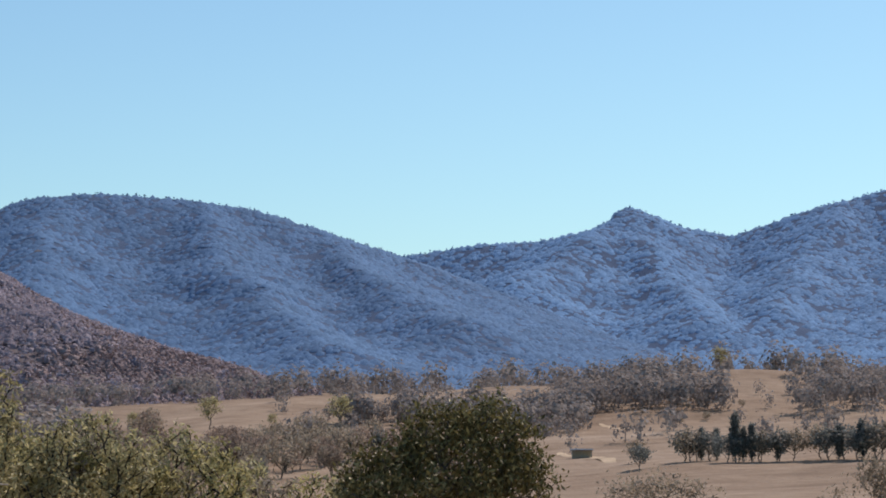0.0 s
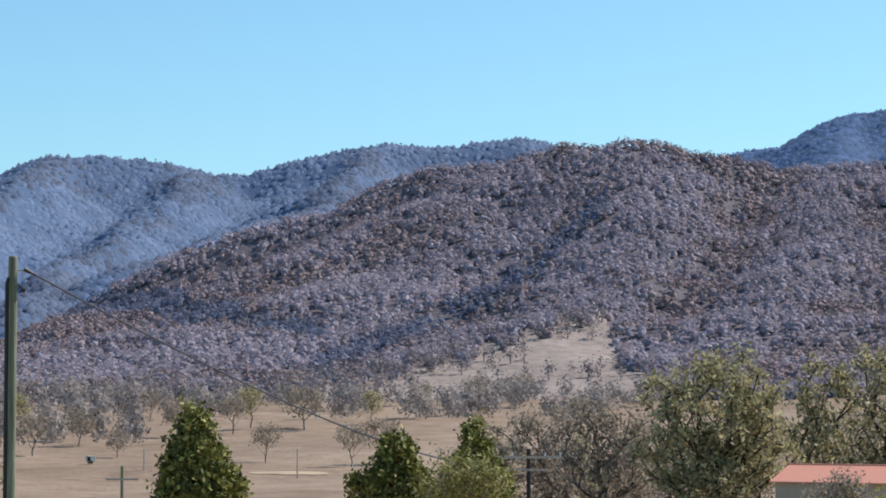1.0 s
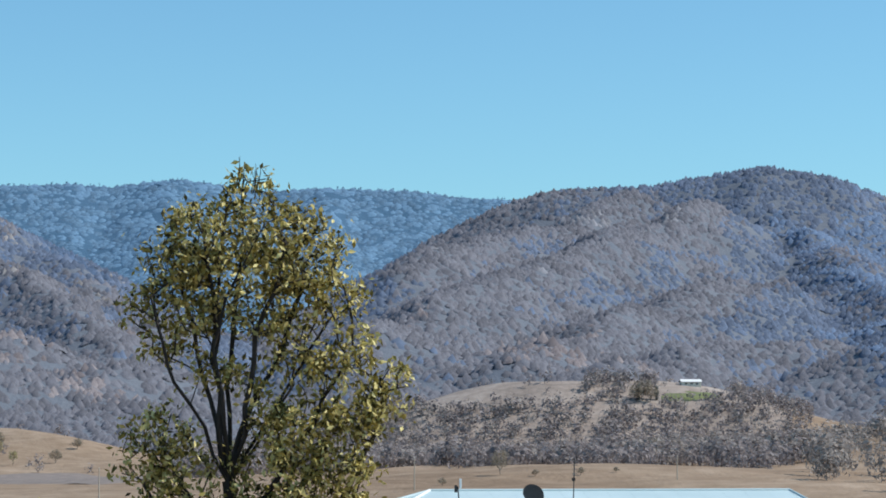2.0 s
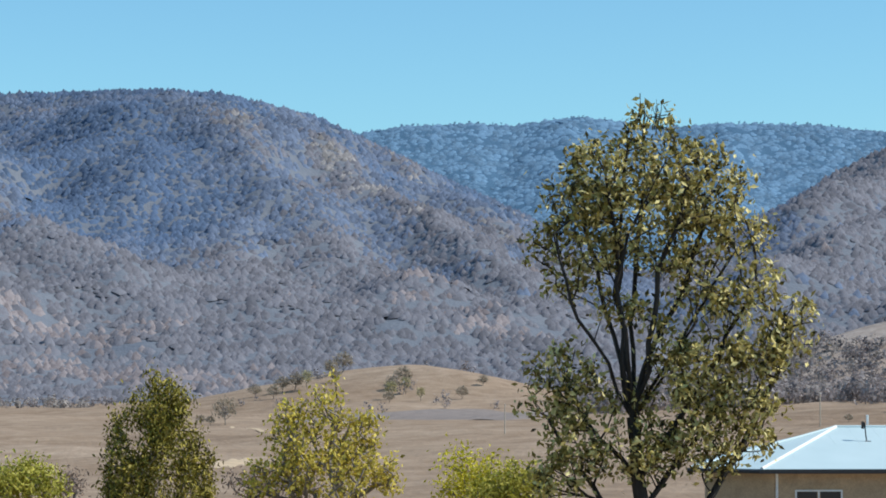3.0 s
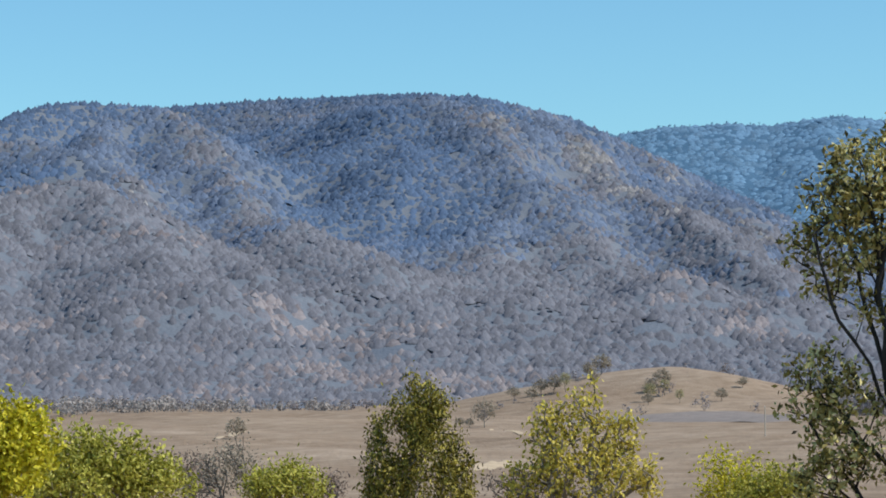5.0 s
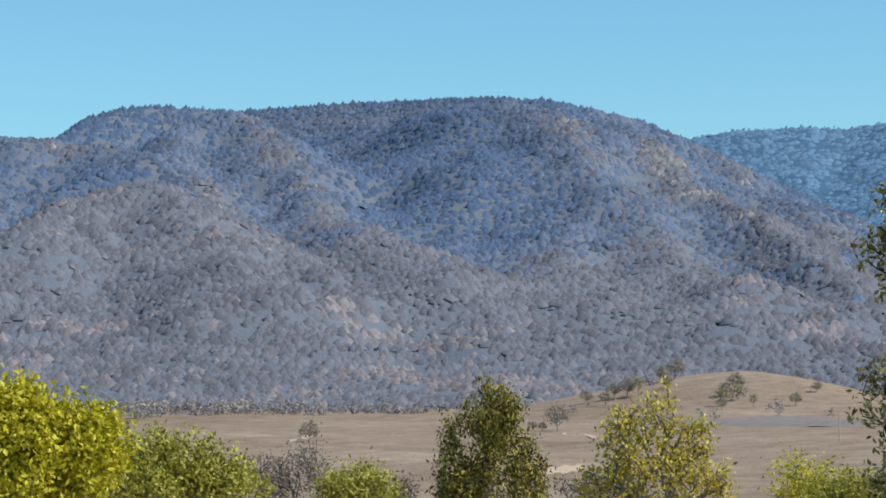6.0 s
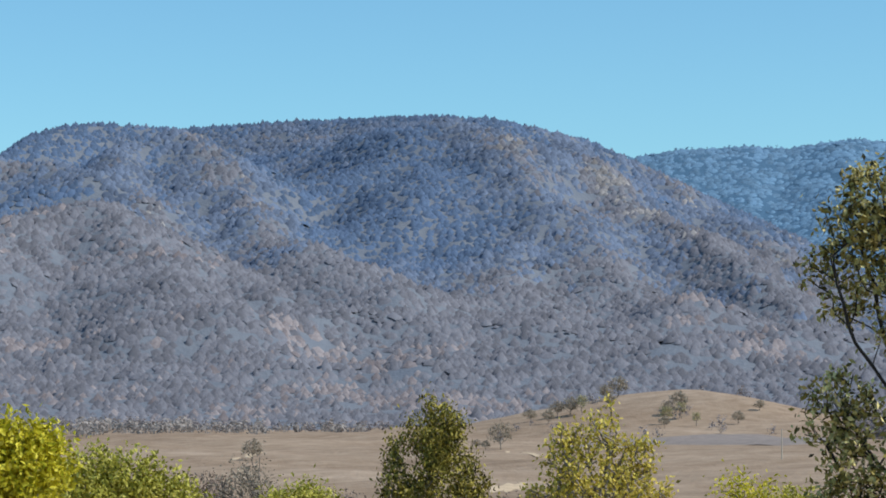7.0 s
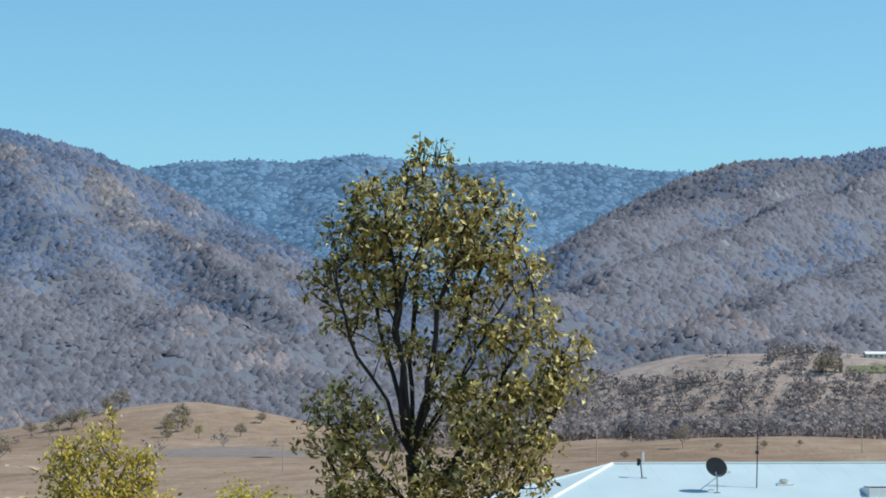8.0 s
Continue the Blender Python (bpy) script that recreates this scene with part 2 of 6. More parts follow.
def ground_z(x, y):
    x, y = np.asarray(x, float), np.asarray(y, float)
    r = np.hypot(x, y)
    az = np.degrees(np.arctan2(-x, y))
    cols = np.array([np.interp(az, _st, _tab[:, k]) for k in range(len(RINGS))])
    # smooth blend between rings
    k = np.clip(np.searchsorted(RINGS, r, side="right") - 1, 0, len(RINGS) - 2)
    lo, hi = np.array(RINGS)[k], np.array(RINGS)[k + 1]
    f = np.clip((r - lo) / (hi - lo), 0, 1)
    f = f * 0.5 + (f * f * (3 - 2 * f)) * 0.5
    flat = cols.reshape(len(RINGS), -1)
    i = np.arange(flat.shape[1])
    z = (flat[k.ravel(), i] * (1 - f.ravel()) + flat[k.ravel() + 1, i] * f.ravel()).reshape(x.shape)
    for a, d, w, dl, h in KNOLLS:
        cx, cy = polar(a, d)
        ux, uy = cx / d, cy / d
        along, across = (x - cx) * ux + (y - cy) * uy, (x - cx) * uy - (y - cy) * ux
        z = z + h * np.exp(-(along / dl) ** 2 - (across / w) ** 2)
    return z + np.clip(r / 500, 0, 1) * (wave(x, y, 260, 1) * 1.2 + wave(x, y, 95, 2) * 1.0 + wave(x, y, 38, 4) * 0.4)


def gz(az, r):
    x, y = polar(az, r)
    return float(ground_z(np.array([x]), np.array([y]))[0])


def grid_faces(na, nr, closed=False):
    i, j = np.meshgrid(np.arange(na if closed else na - 1), np.arange(nr - 1), indexing="ij")
    i2 = (i + 1) % na
    return np.stack([i * nr + j, i * nr + j + 1, i2 * nr + j + 1, i2 * nr + j], -1).reshape(-1, 4)


az_g = np.concatenate([np.arange(-80, 20, 0.4), np.arange(20, 280, 2.0)])
r_g = np.concatenate([[0.0005], np.geomspace(0.5, 300, 60), np.arange(312, 1700, 12.0), np.geomspace(1720, 4950, 24)])
A, Rr = np.meshgrid(az_g, r_g, indexing="ij")
X, Y = polar(A, Rr)
X[:, 0] += 0.2
Z = ground_z(X, Y)
ground = link_mesh("ground", np.stack([X, Y, Z], -1).reshape(-1, 3)[:, [0, 1, 2]], grid_faces(len(az_g), len(r_g), True)[:, ::-1], GRASS, smooth=True)
tagged(ground, "dry pale brown grass paddocks on a rolling valley floor", "ground", kind="structure")

# ---- mountains ----
rng = np.random.default_rng(7)


def gauss(v, w):
    return np.exp(-(v / w) ** 2)


class Range:
    """A mountain built from its ridge lines: the crest and the spurs that run down from it. A ridge line is a list of
    (azimuth, elevation, distance) as seen from the viewpoint; the slopes fall away from it on both sides."""

    def __init__(self, name, crest, far, foot, soil, label, ridges=(), steep=0.55, gullies=11.0, canopy=3.0, spread=45.0, fall=0.85, round_top=22.0):
        c = np.array(sorted([(*row, far)[:3] for row in crest]))
        self.c, self.far, self.foot = c, float(c[:, 2].max()), foot
        self.az = np.arange(c[0, 0], c[-1, 0], 0.11)
        self.d = np.arange(foot, min(self.far * 1.12, 4930), 10.0)
        A, D = np.meshgrid(self.az, self.d, indexing="ij")
        x, y = polar(A, D)
        base = ground_z(x, y) - 4
        el, dc = np.interp(A, c[:, 0], c[:, 1]), np.interp(A, c[:, 0], c[:, 2])
        z, near = self.tent(c, x, y, base, fall, 30.0, canopy)
        lift = 1 - np.exp(-(near / 90) ** 2)
        wx, wy = x + 26 * lift * grain(x, y, 170, 1), y + 26 * lift * grain(x, y, 170, 2)
        # nearness to a ridge line; sets the shares of lighter, sunlit-looking forest
        self.dry = 0 * x
        for r in ridges:
            zs, dist = self.tent(np.array(r), wx, wy, base, steep, round_top, canopy)
            z = smooth_max(z, zs, 16.0)
            self.dry = np.maximum(self.dry, np.exp(-(dist / spread) ** 2))
        fade = np.clip((z - base) / 55, 0.12, 1) * lift
        fold = 0.6 - 2.6 * np.abs(grain(x, y, 210, 3)) + 0.9 * (0.5 - 2 * np.abs(grain(x, y, 105, 4))) + 0.25 * grain(x, y, 48, 5)
        z = z + gullies * fade * fold
        toe = np.clip((D - foot) / 320, 0, 1) * np.clip((A - c[0, 0]) / 1.5, 0, 1) * np.clip((c[-1, 0] - A) / 1.5, 0, 1)
        z = base + (z - base) * toe ** 0.7
        # nothing stands above the crest's line against the sky
        t = np.clip((D - foot) / (dc - foot), 0, 1)
        z = np.minimum(z, 20 + D * np.tan(np.radians(el)) * (0.98 + 0.02 * t) - canopy * t)
        self.z = np.maximum(z, base)
        k = np.arange(0, len(self.d), 2)
        low = self.z - 0.9 * np.clip((D - foot) / 300, 0, 1)       # the soil lies under the crowns
        self.ob = link_mesh(name, np.stack([x, y, low], -1)[:, k].reshape(-1, 3), grid_faces(len(self.az), len(k))[:, ::-1], soil, smooth=True)
        tagged(self.ob, label, "mountain", kind="structure")
        i, j = ((A + 84) / 0.11).astype(int), np.clip((D - 1100) / 20, 0, SKYLINE.shape[1] - 1).astype(int)
        np.maximum.at(SKYLINE, (i, j), np.degrees(np.arctan2(self.z - 20, D)))

    @staticmethod
    def tent(line, x, y, base, steep, round_, drop):
        """Height of the slopes below one ridge line, and the distance from it."""
        px, py = polar(line[:, 0], line[:, 2])
        pz = 20 + line[:, 2] * np.tan(np.radians(line[:, 1])) - drop
        best, near = np.full(x.shape, -1e3), np.full(x.shape, 1e6)
        for k in range(len(line) - 1):
            ux, uy = px[k + 1] - px[k], py[k + 1] - py[k]
            t = np.clip(((x - px[k]) * ux + (y - py[k]) * uy) / (ux * ux + uy * uy), 0, 1)
            dist = np.hypot(x - px[k] - t * ux, y - py[k] - t * uy)
            h = np.maximum(pz[k] + (pz[k + 1] - pz[k]) * t - base, 6.0)
            best = np.maximum(best, base + h * np.exp(-steep * (np.sqrt(dist ** 2 + round_ ** 2) - round_) / h))
            near = np.minimum(near, dist)
        return best, near

    def at(self, field, A, D):
        """A value of the slope's grid at any azimuth and distance."""
        i, j = np.clip((A - self.az[0]) / 0.11, 0, len(self.az) - 1.001), np.clip((D - self.foot) / 10, 0, len(self.d) - 1.001)
        i0, j0 = i.astype(int), j.astype(int)
        fi, fj = i - i0, j - j0
        return (field[i0, j0] * (1 - fj) + field[i0, j0 + 1] * fj) * (1 - fi) + (field[i0 + 1, j0] * (1 - fj) + field[i0 + 1, j0 + 1] * fj) * fi

    def surface(self, A, S):
        D = self.foot + (self.far - self.foot) * S
        x, y = polar(A, D)
        return x, y, self.at(self.z, A, D)

    def scatter(self, spacing):
        """Places for trees over the slope: point, fall of the ground, azimuth, elevation, height on the slope, nearness to a ridge line."""
        a0, a1, d0, d1 = max(self.az[0], -77), min(self.az[-1], 16), self.foot, min(self.far + 40, self.d[-1])
        n = int(np.radians(a1 - a0) * 0.5 * (d1 ** 2 - d0 ** 2) / spacing ** 2)
        D, A = np.sqrt(rng.uniform(d0 ** 2, d1 ** 2, n)), rng.uniform(a0, a1, n)
        z = self.at(self.z, A, D)
        x, y = polar(A, D)
        el = np.degrees(np.arctan2(z - 20, D))
        # slopes that lie hidden behind nearer ground are planted thinly
        i, j = ((A + 84) / 0.11).astype(int), np.clip((D - 1100) / 20 - 2, 0, SKYLINE.shape[1] - 1).astype(int)
        ok = (el > HIDDEN[i, j] - 0.22) | (rng.uniform(size=n) < 0.05)
        A, D, x, y, z, el = A[ok], D[ok], x[ok], y[ok], z[ok], el[ok]
        ga = (self.at(self.z, A + np.degrees(10.0 / D), D) - self.at(self.z, A - np.degrees(10.0 / D), D)) / 20
        gd = (self.at(self.z, A, D + 10) - self.at(self.z, A, D - 10)) / 20
        ta, td = np.stack([-np.cos(np.radians(A)), -np.sin(np.radians(A))], -1), np.stack([-np.sin(np.radians(A)), np.cos(np.radians(A))], -1)
        return np.stack([x, y, z], -1), ga[:, None] * ta + gd[:, None] * td, A, el, (D - self.foot) / (self.far - self.foot), self.at(self.dry, A, D)


_lattice = np.random.default_rng(5).uniform(0, 2 * np.pi, (8, 256, 256))


def grain(x, y, size, seed):
    """Smooth random undulation of one size, between about -0.7 and 0.7."""
    u, v = np.asarray(x) / size + 1000.3, np.asarray(y) / size + 1000.7
    i, j = np.floor(u).astype(int), np.floor(v).astype(int)
    fx, fy = u - i, v - j
    sx, sy = fx * fx * fx * (fx * (fx * 6 - 15) + 10), fy * fy * fy * (fy * (fy * 6 - 15) + 10)

    def corner(a, b):
        g = _lattice[seed, (i + a) % 256, (j + b) % 256]
        return np.cos(g) * (fx - a) + np.sin(g) * (fy - b)
    return (corner(0, 0) * (1 - sx) + corner(1, 0) * sx) * (1 - sy) + (corner(0, 1) * (1 - sx) + corner(1, 1) * sx) * sy


def smooth_max(a, b, k):
    return np.maximum(a, b) + np.maximum(k - np.abs(a - b), 0) ** 2 / (4 * k)


SKYLINE = np.full((985, 193), -9.0)          # elevation of the slopes by azimuth and distance


def forest(name, pts, slope, size, lumps, mat, label, category="forest", tall=0.6, wide=0.42, stem=0.012, sprays=3, spray=0.13, shallow=False):
    """Many trees: each an uneven crown of a few leaf masses and loose sprays, on a thin stem."""
    n = len(pts)
    sz = size * rng.uniform(0.6, 1.4, n)
    # one leaf mass: the upper part of an uneven twelve-cornered form
    ring = np.radians(np.arange(5) * 72.0)
    form = np.concatenate([[[0, 0, 1]], np.stack([np.cos(ring), np.sin(ring), 0 * ring + 0.5], 1) * [0.89, 0.89, 0.9], np.stack([np.cos(ring + 0.63), np.sin(ring + 0.63), 0 * ring - 0.45], 1) * [0.89, 0.89, 1]])
    k = np.arange(5)
    j = (k + 1) % 5
    tri = np.concatenate([np.stack([0 * k, 1 + k, 1 + j], 1), np.stack([1 + k, 6 + k, 1 + j], 1), np.stack([1 + j, 6 + k, 6 + j], 1)])
    if shallow:                 # far crowns: a low cap of five faces
        form = np.concatenate([[[0, 0, 1.0]], np.stack([np.cos(ring), np.sin(ring), 0 * ring - 0.8], 1)])
        tri = tri[:5]
    fv = len(form)
    m = n * lumps
    own = np.repeat(np.arange(n), lumps)
    u = rng.normal(size=(m, 3)) * [1, 1, 0.6]
    u /= np.linalg.norm(u, axis=1, keepdims=True)
    off = u * (sz[own] * (0.30 if lumps > 1 else 0.06))[:, None] * np.array([1, 1, tall * 1.2])
    c = pts[own] + off
    c[:, 2] += sz[own] * tall * (0.12 if shallow else 0.38 if tall < 0.8 else 0.72)
    rad = sz[own] * wide * rng.uniform(0.75, 1.2, m) * (0.78 if lumps > 1 else 1)
    ang = rng.uniform(0, 6.283, m)
    shape = form[None] * rng.uniform(0.65, 1.22, (m, fv))[:, :, None] * np.array([1, 1, tall])
    if shallow:
        shape[:, :, 2] *= rng.uniform(0.6, 1.7, m)[:, None]
    ca, sa = np.cos(ang)[:, None], np.sin(ang)[:, None]
    sx, sy = shape[:, :, 0] * ca - shape[:, :, 1] * sa, shape[:, :, 0] * sa + shape[:, :, 1] * ca
    # crowns stand on the slope and lean with it
    lean = (sx * slope[own, 0:1] + sy * slope[own, 1:2]) * (1.0 if shallow else 0.8)
    v1 = (np.stack([sx, sy, shape[:, :, 2] + lean], -1) * rad[:, None, None] + c[:, None, :]).reshape(-1, 3)
    f1 = (tri[None] + fv * np.arange(m)[:, None, None]).reshape(-1, 3)
    # loose sprays round the crown
    q = n * sprays
    own = np.repeat(np.arange(n), sprays)
    u = rng.normal(size=(q, 3))
    u /= np.linalg.norm(u, axis=1, keepdims=True)
    u[:, 2] = np.maximum(u[:, 2], -0.75) if lumps == 0 else np.abs(u[:, 2])
    cc = pts[own] + u * (sz[own] * rng.uniform(0.42 if sprays < 9 else 0.15, 0.62, q))[:, None] * np.array([1, 1, tall])
    cc[:, 2] += sz[own] * tall * (0.15 if shallow else 0.50 if lumps == 0 else 0.72)
    nn = u + rng.normal(size=(q, 3)) * 0.25 + np.array([0, 0, 0.3]) + (np.concatenate([-1.5 * slope[own, :2], np.ones((q, 1))], 1) if shallow else 0)
    nn /= np.linalg.norm(nn, axis=1, keepdims=True)
    a = np.cross(nn, rng.normal(size=(q, 3)))
    a /= np.linalg.norm(a, axis=1, keepdims=True)
    b = np.cross(nn, a)
    h = (sz[own] * spray * rng.uniform(0.6, 1.4, q))[:, None]
    v2 = np.stack([cc + a * h, cc - a * h * 0.5 + b * h * 0.87, cc - a * h * 0.5 - b * h * 0.87], 1).reshape(-1, 3)
    ang = rng.uniform(0, np.pi, n)
    w = np.stack([np.cos(ang), np.sin(ang), np.zeros(n)], -1) * (sz * stem)[:, None]
    if stem == 0:
        pts, w, sz, n = pts[:0], w[:0], sz[:0], 0
    top = pts + np.stack([rng.normal(size=n) * 0.4, rng.normal(size=n) * 0.4, sz * tall * 1.0], -1)
    low = pts - np.array([0, 0, 1.5])
    v3 = np.stack([low - w, low + w, top], 1).reshape(-1, 3)
    f2 = len(v1) + np.arange(len(v2) + len(v3)).reshape(-1, 3)
    v, f = np.concatenate([v1, v2, v3]), np.concatenate([f1, f2])
    me = bpy.data.meshes.new(name)
    me.vertices.add(len(v))
    me.vertices.foreach_set("co", v.astype(np.float32).ravel())
    me.loops.add(f.size)
    me.loops.foreach_set("vertex_index", f.astype(np.int32).ravel())
    me.polygons.add(len(f))
    me.polygons.foreach_set("loop_start", np.arange(0, f.size, 3, dtype=np.int32))
    me.polygons.foreach_set("use_smooth", np.ones(len(f), dtype=bool))
    me.update(calc_edges=True)
    me.materials.append(mat)
    return tagged(new(name, me), label, category, kind="stuff")


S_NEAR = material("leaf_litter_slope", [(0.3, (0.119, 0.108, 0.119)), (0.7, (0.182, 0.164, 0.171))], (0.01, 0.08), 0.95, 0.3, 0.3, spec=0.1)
# soil of the farther ranges, with distance haze put into its colour
S_MAIN = material("hazy_slope", [(0.3, (0.117, 0.136, 0.168)), (0.7, (0.172, 0.187, 0.211))], (0.008, 0.07), 0.95, 0.3, 0.3, spec=0.1)
S_MID = material("hazy_slate_slope", [(0.3, (0.083, 0.133, 0.216)), (0.7, (0.115, 0.169, 0.259))], (0.008, 0.07), 0.95, 0.3, 0.3, spec=0.1)
S_FAR = material("hazy_blue_slope", [(0.3, (0.056, 0.098, 0.171)), (0.7, (0.077, 0.126, 0.210))], (0.008, 0.07), 0.95, 0.3, 0.3, spec=0.1)
S_BACK = material("hazy_green_slope", [(0.3, (0.056, 0.119, 0.189)), (0.7, (0.077, 0.150, 0.234))], (0.008, 0.07), 0.95, 0.3, 0.3, spec=0.1)

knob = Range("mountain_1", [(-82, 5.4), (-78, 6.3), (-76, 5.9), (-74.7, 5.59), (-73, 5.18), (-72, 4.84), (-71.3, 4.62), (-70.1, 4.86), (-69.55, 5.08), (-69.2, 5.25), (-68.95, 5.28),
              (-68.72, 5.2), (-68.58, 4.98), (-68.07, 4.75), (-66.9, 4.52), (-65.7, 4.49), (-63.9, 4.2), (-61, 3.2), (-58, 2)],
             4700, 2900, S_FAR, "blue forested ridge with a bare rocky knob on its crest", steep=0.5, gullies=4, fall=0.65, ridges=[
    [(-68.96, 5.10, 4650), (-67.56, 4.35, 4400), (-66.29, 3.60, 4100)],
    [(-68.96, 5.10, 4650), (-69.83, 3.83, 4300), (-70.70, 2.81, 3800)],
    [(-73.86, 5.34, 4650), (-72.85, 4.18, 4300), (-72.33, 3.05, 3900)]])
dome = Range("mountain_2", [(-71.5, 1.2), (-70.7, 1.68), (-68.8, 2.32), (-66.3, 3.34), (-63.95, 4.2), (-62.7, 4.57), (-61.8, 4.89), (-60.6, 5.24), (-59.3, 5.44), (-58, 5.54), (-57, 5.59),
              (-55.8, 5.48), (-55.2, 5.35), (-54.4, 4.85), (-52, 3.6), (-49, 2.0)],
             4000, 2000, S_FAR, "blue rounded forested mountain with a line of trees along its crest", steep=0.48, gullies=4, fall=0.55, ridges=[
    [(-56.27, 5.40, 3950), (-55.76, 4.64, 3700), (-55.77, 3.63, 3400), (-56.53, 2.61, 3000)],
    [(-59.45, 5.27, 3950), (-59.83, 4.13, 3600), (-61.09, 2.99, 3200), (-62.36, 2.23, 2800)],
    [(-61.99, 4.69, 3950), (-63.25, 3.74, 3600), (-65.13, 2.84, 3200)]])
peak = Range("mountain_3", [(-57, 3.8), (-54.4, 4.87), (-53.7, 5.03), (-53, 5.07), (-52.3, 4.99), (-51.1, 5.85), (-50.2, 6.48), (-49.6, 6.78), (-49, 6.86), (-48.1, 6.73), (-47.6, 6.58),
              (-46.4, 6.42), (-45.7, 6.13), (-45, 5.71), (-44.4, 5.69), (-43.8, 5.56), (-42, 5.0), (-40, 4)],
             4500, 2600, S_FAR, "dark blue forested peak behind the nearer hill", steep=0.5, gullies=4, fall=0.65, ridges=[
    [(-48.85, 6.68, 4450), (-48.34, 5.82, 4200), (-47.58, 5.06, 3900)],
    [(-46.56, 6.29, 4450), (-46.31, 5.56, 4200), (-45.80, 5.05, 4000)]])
hill = Range("mountain_4", [(-62, 0.9), (-60.2, 1.62), (-59, 1.92), (-57.7, 2.36), (-56.5, 2.81), (-55.6, 3.31), (-54.7, 3.89), (-53.9, 4.1), (-52.7, 4.14), (-51.4, 4.3), (-50.1, 4.6), (-49.1, 4.93),
              (-48.2, 5.2), (-47.5, 5.3), (-46.3, 5.29), (-45.1, 5.23), (-43.8, 5.52), (-43.2, 5.56), (-42.5, 5.78), (-41.6, 5.9), (-41.1, 5.69), (-40.3, 5.81), (-39.7, 5.64), (-38.7, 5.36),
              (-37.4, 5.31), (-36.3, 5.02), (-35, 4.3), (-33.2, 3.94), (-31.9, 3.49), (-30.6, 2.86), (-29.4, 2.16), (-27.7, 1.27), (-25.6, 0.45), (-24, 0.2)],
             2000, 1180, S_NEAR, "near forested hill of grey-brown trees with a bare grassy spur", steep=0.62, gullies=8, spread=32, fall=1.1, round_top=40, ridges=[
    [(-41.28, 5.61, 1970), (-40.39, 4.53, 1890), (-39.31, 3.93, 1840), (-37.72, 3.22, 1790), (-36.21, 2.33, 1730), (-34.58, 1.73, 1680), (-32.70, 1.15, 1600)],
    [(-41.91, 5.23, 1950), (-41.28, 3.45, 1780), (-39.75, 2.44, 1680), (-37.73, 1.90, 1620), (-35.84, 1.26, 1550), (-33.71, 0.78, 1460)],
    [(-42.67, 4.85, 1930), (-41.91, 2.95, 1680), (-40.83, 1.98, 1540), (-39.76, 1.40, 1450), (-38.24, 0.85, 1370), (-37.23, 0.28, 1280)],
    [(-46.47, 5.14, 1980), (-45.96, 3.69, 1780), (-45.07, 2.44, 1600), (-43.81, 1.43, 1450)],
    [(-38.99, 5.22, 1970), (-37.72, 4.59, 1920), (-35.57, 3.69, 1870), (-33.69, 2.92, 1820), (-31.45, 2.09, 1740)],
    [(-47.83, 5.13, 1980), (-49.61, 3.94, 1780), (-51.39, 2.81, 1600), (-52.66, 1.92, 1450)],
    [(-53.29, 4.14, 1950), (-54.69, 3.19, 1750), (-56.21, 2.30, 1560)]])
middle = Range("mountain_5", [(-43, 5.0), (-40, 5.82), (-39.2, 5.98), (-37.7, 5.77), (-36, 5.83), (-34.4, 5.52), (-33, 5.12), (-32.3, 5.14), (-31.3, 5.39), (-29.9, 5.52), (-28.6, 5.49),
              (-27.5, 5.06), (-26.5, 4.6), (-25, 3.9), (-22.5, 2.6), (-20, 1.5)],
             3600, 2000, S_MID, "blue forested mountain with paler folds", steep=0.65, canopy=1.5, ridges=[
    [(-26.51, 4.59, 3580), (-25.44, 4.16, 3350), (-24.32, 3.59, 3100), (-23.08, 3.07, 2850), (-21.85, 2.56, 2600)],
    [(-28.85, 5.32, 3550), (-27.71, 4.75, 3350), (-26.83, 3.98, 3100), (-26.21, 2.97, 2800), (-25.84, 2.08, 2500)],
    [(-35.71, 5.66, 3550), (-35.20, 4.88, 3350), (-34.44, 4.25, 3150), (-32.54, 3.62, 2900), (-30.63, 2.99, 2650)],
    [(-31.90, 5.14, 3550), (-31.14, 4.25, 3300), (-29.87, 3.49, 3050), (-28.86, 2.60, 2750), (-27.85, 1.71, 2400)]])
